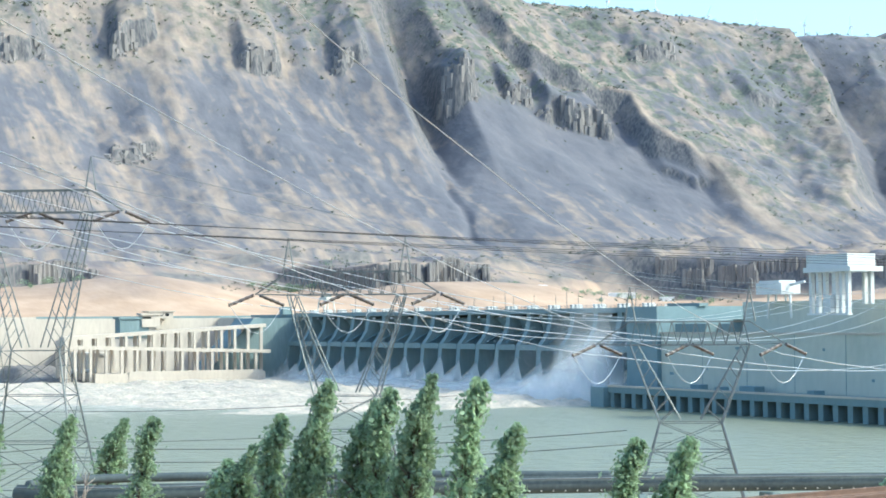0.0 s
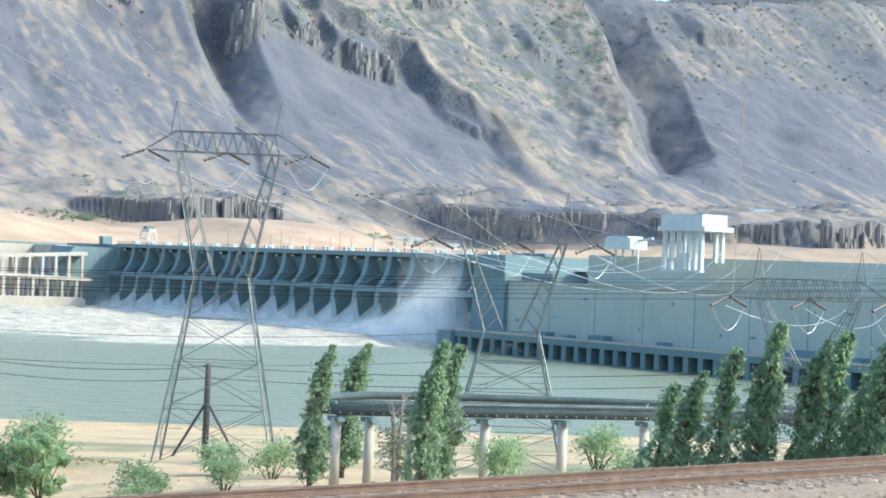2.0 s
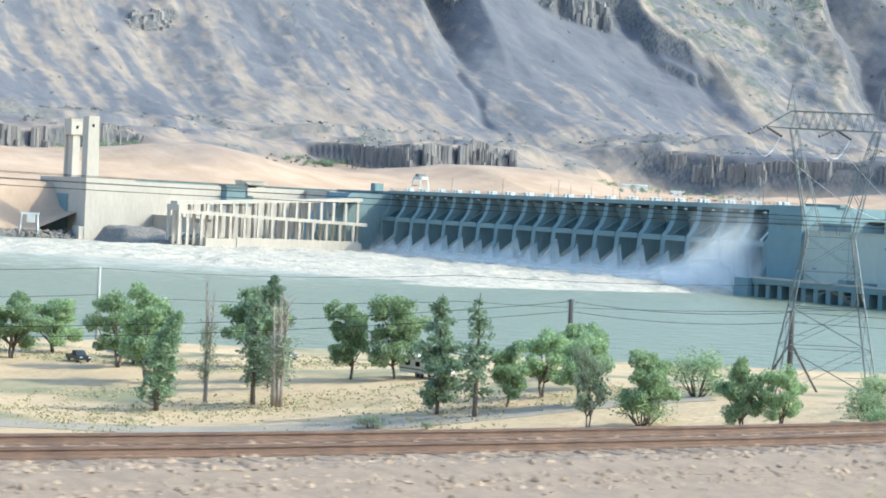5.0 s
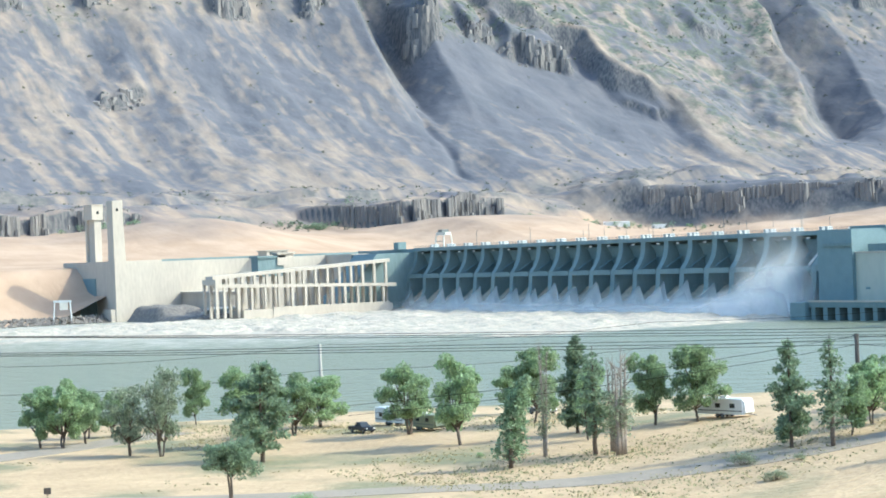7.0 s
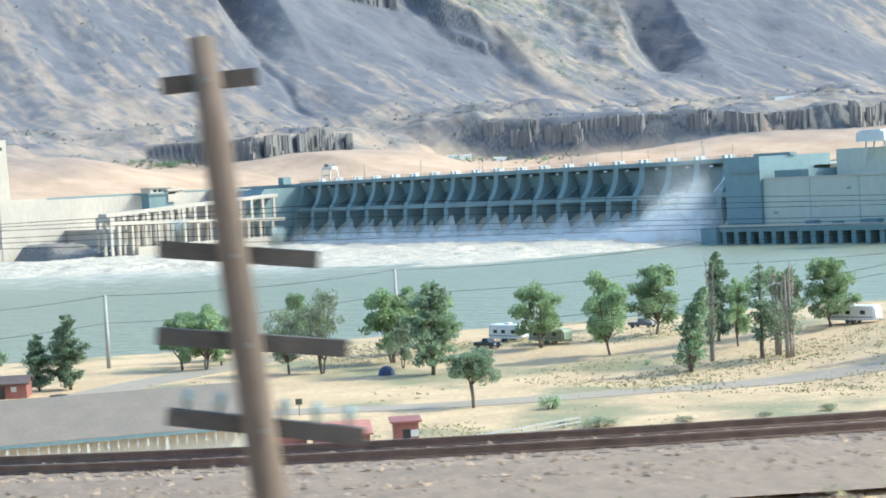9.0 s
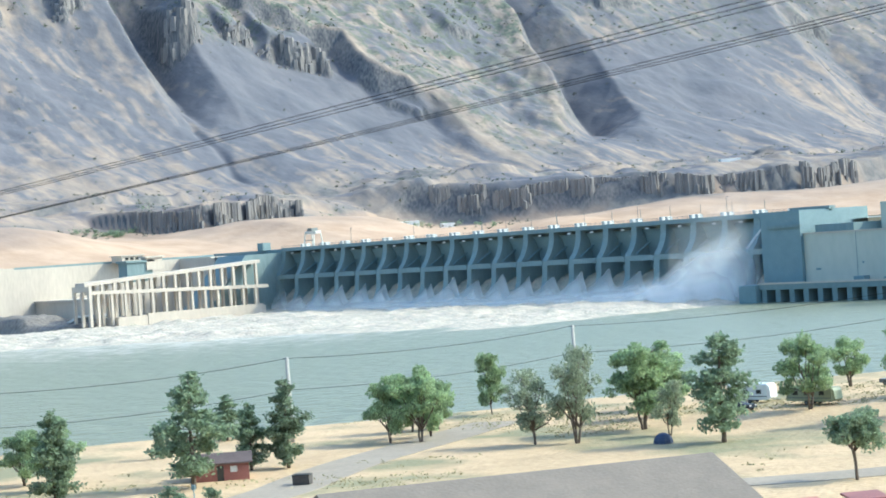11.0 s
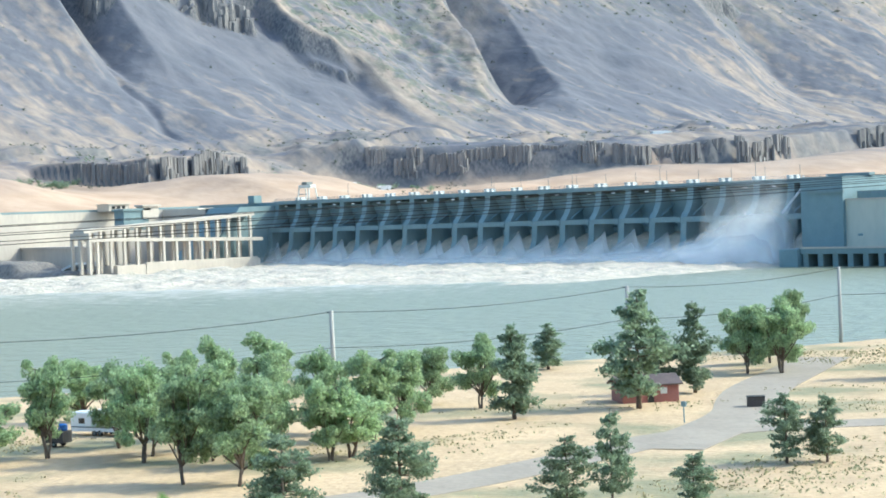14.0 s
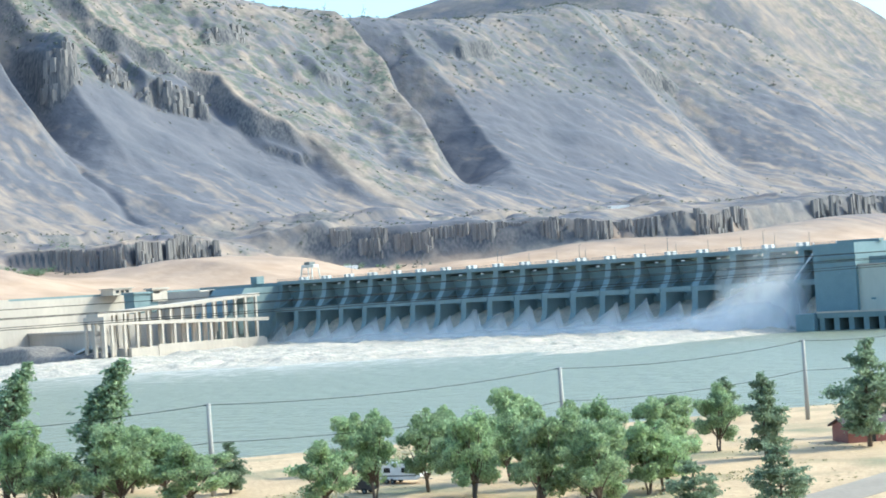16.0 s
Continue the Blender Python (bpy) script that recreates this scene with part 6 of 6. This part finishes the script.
def trailer(label, x, y, turn, length, paint, h=2.9):
    ob = thing("camping_trailer", label, "trailer", (x, y, near_at(x, y)), turn, "camping trailers in the park")
    a = length / 2
    part("body", Shape().prism([(-1.2, 0.55), (1.2, 0.55), (1.2, h - 0.15), (1.05, h), (-1.05, h), (-1.2, h - 0.15)], -a, a), paint, ob)
    part("nose", Shape().add([(a, -1.1, 0.6), (a, 1.1, 0.6), (a, 1.1, h - 0.1), (a, -1.1, h - 0.1), (a + 0.5, -1.0, 0.9), (a + 0.5, 1.0, 0.9), (a + 0.3, 1.0, h - 0.5), (a + 0.3, -1.0, h - 0.5)], [(4, 5, 6, 7), (0, 4, 7, 3), (1, 2, 6, 5), (3, 7, 6, 2), (0, 1, 5, 4)]), paint, ob)
    for s_ in (-1, 1):
        for q in (-a * 0.7, -a * 0.2, a * 0.45):
            part("window", Shape().box(q, s_ * 1.2 - 0.015, 1.5, q + 0.95, s_ * 1.2 + 0.02 * s_ + 0.01, 2.15), M_GLASS, ob)
        part("stripe", Shape().box(-a + 0.05, s_ * 1.205 - 0.01, 1.0, a - 0.05, s_ * 1.205 + 0.01, 1.15), M_STEEL, ob)
    part("air_conditioner", Shape().box(-0.5, -0.4, h, 0.6, 0.4, h + 0.28), M_VAN, ob)
    wheels(ob, (-0.5, 0.4), 1.2)
    part("drawbar", Shape().bar((a + 0.3, 0, 0.6), (a + 1.7, 0, 0.55), 0.06), M_STEEL, ob)
    return ob


trailer("white camping trailer parked under trees", 687, -584.2, 17, 8.2, M_VAN)
trailer("white camping trailer parked by the shore", 730, -427.5, 10, 7.5, M_VAN, 3.1)
trailer("olive green camping trailer beside a tree", 745, -430, 4, 8.5, M_GREENVAN, 2.7)
trailer("white camping trailer near the river", 796, -408, 12, 8.5, M_VAN)
cart = thing("utility_trailer", "brown utility trailer carrying a blue barrel", "trailer", (692, -593.8, near_at(692, -593.8)), 20)
part("box", Shape().box(-1.5, -0.9, 0.5, 1.3, 0.9, 1.9), M_ARM, cart)
part("barrel", Shape().tube([(0.7, 0, 1.9), (0.7, 0, 2.1), (0.7, 0, 2.55), (0.7, 0, 2.7)], [0.5, 0.55, 0.55, 0.4], 12), M_BLUE, cart)
wheels(cart, (0.0,), 1.0)


def pickup(label, x, y, turn, paint):
    ob = thing("pickup_truck", label, "truck", (x, y, near_at(x, y)), turn, "parked trucks")
    part("body", Shape().prism([(-0.95, 0.45), (0.95, 0.45), (0.95, 1.05), (-0.95, 1.05)], -2.7, 2.7), paint, ob)
    part("cab", Shape().add([(-0.7, -0.88, 1.05), (1.3, -0.88, 1.05), (1.3, 0.88, 1.05), (-0.7, 0.88, 1.05), (-0.5, -0.75, 1.75), (0.6, -0.75, 1.75), (0.6, 0.75, 1.75), (-0.5, 0.75, 1.75)], [(4, 5, 6, 7), (0, 1, 5, 4), (1, 2, 6, 5), (2, 3, 7, 6), (3, 0, 4, 7)]), paint, ob)
    part("windscreen", Shape().add([(1.24, -0.8, 1.1), (1.24, 0.8, 1.1), (0.66, 0.7, 1.7), (0.66, -0.7, 1.7), (1.28, -0.8, 1.1), (1.28, 0.8, 1.1), (0.70, 0.7, 1.7), (0.70, -0.7, 1.7)], [(4, 5, 6, 7), (0, 3, 2, 1)]), M_GLASS, ob)
    for s_ in (-1, 1):
        part("headlight", Shape().box(2.68, s_ * 0.7 - 0.18, 0.75, 2.73, s_ * 0.7 + 0.18, 0.95), M_VAN, ob)
    wheels(ob, (-1.7, 1.75), 0.95, 0.38)
    return ob


pickup("dark blue pickup truck parked beside trailers", 736, -437, 5, M_CAR)
pickup("grey pickup truck parked near the shore", 741, -404.5, 15, mat("grey car paint", (0.12, 0.12, 0.125), (0.09, 0.09, 0.095), 0.5, 0.3))

# low white rail barrier, a sign and sage beside the railway bank
barrier = thing("rail_barrier", "low weathered white barrier rail on posts", "barrier", (831.8, -505.4, near_at(831.8, -505.4)), 97)
part("rail", Shape().box(-10.2, -0.05, 0.75, 10.2, 0.05, 1.0), M_POLE_PALE, barrier)
part("rail", Shape().box(-10.2, -0.05, 0.25, 10.2, 0.05, 0.45), M_POLE_PALE, barrier)
for q in np.linspace(-10, 10, 9):
    part("post", Shape().box(q - 0.1, 0.05, -0.4, q + 0.1, 0.2, 1.15), M_POLE_PALE, barrier)
sign = thing("sign_post", "small brown sign on a thin post", "sign", (788, -509.3, near_at(788, -509.3)), 60)
part("stem", Shape().bar((0, 0, -0.3), (0, 0, 2.2), 0.06), M_POLE, sign)
part("board", Shape().box(-0.45, -0.04, 1.5, 0.45, 0.04, 2.3), M_ARM, sign)
for row in ((834.2, -495.3, 1.6, 5.0), (829, -497, 1.0, 2.2), (840, -487, 1.0, 2.4), (836, -512, 0.8, 1.8), (848, -470, 1.2, 2.6), (845, -478, 0.8, 2.0)):
    plant("sage", *row)

# scrap and timber along the railway bank
rs2 = random.Random(9)
for k in range(16):
    s = rail_s(-560) + 20 + k * 4.6 + rs2.uniform(-1, 1)
    p, a = along_rail(s, -26 - rs2.uniform(0, 9))
    g_ = near_at(p.x, p.y)
    heap = thing("timber_pile", "heap of weathered timber and scrap on dry grass", "timber pile", (p.x, p.y, g_), a, "scrap heaps by the railway")
    for j in range(4):
        part("timber", Shape().box(-1.2, -0.15, 0, 1.2, 0.15, 0.28, pose(rs2.uniform(-0.6, 0.6), rs2.uniform(-0.6, 0.6), 0.02 + 0.27 * (j // 2), 0, 0, rs2.uniform(-30, 30))), (M_ARM, M_POLE_PALE, M_TIE)[j % 3], heap)

# ---- far bank details ----
for (x, y, l_, d_, h_) in ((-655, 598, 26, 12, 5), (-640, 640, 14, 9, 4), (-610, 470, 34, 10, 5), (-560, 980, 22, 10, 4)):
    fb = hut("far_shed", "low white shed on the far terrace", x, y, 60, l_, d_, h_, M_VAN, M_VAN, 0.6, False, True)
    fb.location.z = float(far_height(np.array([float(x)]), np.array([float(y)]))[0]) - 0.5
rs3 = np.random.default_rng(33)
su, sy_all = rs3.uniform(570, 1640, 30000), rs3.uniform(-50, 2500, 30000)
s_line, s_up = slope_line(-su, sy_all), su - 835
s_wild = wildness(s_line, s_up, s_line - np.interp(su, SPUR_U, SPUR_A), s_line - np.interp(su, RAVINE_U, RAVINE_A))
keep_ = rs3.random(len(su)) < np.clip(0.03 + 0.34 * (s_up < 10) * (fractal(-su, sy_all, 60, 2, 62) > -0.1) + 0.5 * s_wild * np.clip(0.5 + 2.2 * fractal(-su, sy_all, 75, 3, 61), 0, 1) + 0.12 * (s_up > 520), 0, 1)
su, sy_all = su[keep_], sy_all[keep_]
sr = rs3.uniform(0.9, 2.4, len(su)) * (1 + 0.6 * (su > 1200))
sxyz = np.stack([-su, sy_all, far_height(-su, sy_all)], -1)
sc = sxyz[:, None] + rs3.normal(0, 1, (len(su), 9, 3)) * sr[:, None, None] * np.array([0.6, 0.6, 0.35]) + np.array([0, 0, 0.5]) * sr[:, None, None]
sc, sizes = sc.reshape(-1, 3), (sr[:, None] * rs3.uniform(0.3, 0.65, (len(su), 9))).ravel()
M_SCRUB = mat("dark dry scrub", (0.145, 0.155, 0.115), (0.095, 0.11, 0.08), 0.2, 0.8, per_island=0.3)
tagged(part("hillside_scrub", leaf_mesh("hillside_scrub", sc, sizes, M_SCRUB, rs3), None), "scattered dark green scrub on the hillside", "scrub", kind="stuff")
for y in np.arange(820, 1750, 95):
    u = 1680
    z = float(far_height(np.array([-u]), np.array([float(y)]))[0])
    wt = thing("wind_turbine", "distant white wind turbine on the ridge", "wind turbine", (-u, y, z), 40 + y % 50, "wind turbines on the ridge")
    part("tower", Shape().bar((0, 0, -2), (0, 0, 44), 1.1, 0.6, 8), M_WHITE, wt)
    part("nacelle", Shape().box(-1.6, -1, 43, 3, 1, 45.5), M_WHITE, wt)
    for k in range(3):
        a = 2.094 * k + y * 0.01
        part("blade", Shape().bar((-1.8, 0, 44.3), (-1.8, 20 * math.sin(a), 44.3 + 20 * math.cos(a)), 0.6, 0.15, 4), M_WHITE, wt)

bank_rocks = np.stack([rs3.uniform(-112, -96, 1500), rs3.uniform(-420, -163, 1500), np.zeros(1500)], -1)
bank_rocks[:, 2] = 0.3 + 3.2 * ease(-bank_rocks[:, 0], 96, 108)
stones("riprap", bank_rocks, rs3.uniform(0.7, 1.9, 1500), M_RIPRAP, "dark broken rock along the lock approach", "riprap")
portal = thing("portal_frame", "white steel portal frame beside the lock entrance", "gantry", (-104, -190, 3.0), 65)
for q in (-4.5, 4.5):
    for yy in (-1.2, 1.2):
        part("leg", Shape().bar((q * 1.15, yy * 1.6, -1), (q, yy, 10), 0.3), M_WHITE, portal)
part("beam", Shape().box(-5.2, -1.5, 10, 5.2, 1.5, 11.2), M_WHITE, portal)
part("cabin", Shape().prism([(-1.2, 5.5), (1.2, 5.5), (1.4, 10), (-1.4, 10)], -1.5, 3.0), M_CREAM, portal)

# bushes in the damp hollows below the basalt rim
for cy, cu, spread, count in ((450, 545, 22, 26), (225, 600, 18, 22), (620, 640, 40, 18), (-20, 500, 25, 8)):
    by_, bu_ = cy + rs3.normal(0, spread, count), cu + rs3.normal(0, spread * 0.5, count)
    bz_ = far_height(-bu_, by_)
    br_ = rs3.uniform(1.6, 3.6, count)
    cen = np.stack([-bu_, by_, bz_], -1)[:, None] + rs3.normal(0, 1, (count, 90, 3)) * br_[:, None, None] * np.array([0.7, 0.7, 0.42]) + np.array([0, 0, 0.9]) * br_[:, None, None]
    tagged(part("far_bushes", leaf_mesh("far_bushes", cen.reshape(-1, 3), rs3.uniform(0.4, 0.9, count * 90), M_LEAF_D, rs3), None), "dark green bushes in a hollow of the far bank", "bush", kind="stuff")

# ---- dry grass in the park ----
rs4 = np.random.default_rng(44)
gx_, gy_ = rs4.uniform(640, 900, 60000), rs4.uniform(-650, -390, 60000)
shore_ = gx_ - np.interp(gy_, SHORE_Y, SHORE_X)
keep_ = (shore_ > 8) & (fractal(gx_, gy_, 30, 3, 71) + rs4.normal(0, 0.10, len(gx_)) > 0.30) & (rail_near(gx_, gy_)[0] < -12)
gx_, gy_ = gx_[keep_], gy_[keep_]
gz_ = near_height(gx_, gy_)
tuft_c = np.stack([gx_, gy_, gz_ + 0.10], -1)[:, None] + rs4.normal(0, 1, (len(gx_), 4, 3)) * np.array([0.35, 0.35, 0.07])
M_TUFT = mat("dry grass tufts", (0.43, 0.36, 0.20), (0.27, 0.27, 0.135), 0.05, 0.95, per_island=0.2)
tagged(part("dry_grass", leaf_mesh("dry_grass", tuft_c.reshape(-1, 3), rs4.uniform(0.10, 0.24, tuft_c.shape[0] * 4), M_TUFT, rs4), None), "dry olive tan grass tufts across the park", "grass", kind="stuff")
ws = rng.uniform(rail_s(-440), rail_s(-648), 2600)
woff = np.where(rng.random(2600) < 0.7, rng.uniform(3.6, 9.5, 2600), -rng.uniform(4.5, 12, 2600))
wpts = [along_rail(s, o)[0] for s, o in zip(ws, woff)]
wx, wy = np.array([p.x for p in wpts]), np.array([p.y for p in wpts])
wc = np.stack([wx, wy, near_height(wx, wy) + 0.12], -1)[:, None] + rng.normal(0, 1, (2600, 14, 3)) * np.array([0.16, 0.16, 0.09])
tagged(part("bank_weeds", leaf_mesh("bank_weeds", wc.reshape(-1, 3), rng.uniform(0.03, 0.08, 2600 * 14), M_TUFT, rng), None), "dry weeds growing through the railway ballast", "weeds", kind="stuff")
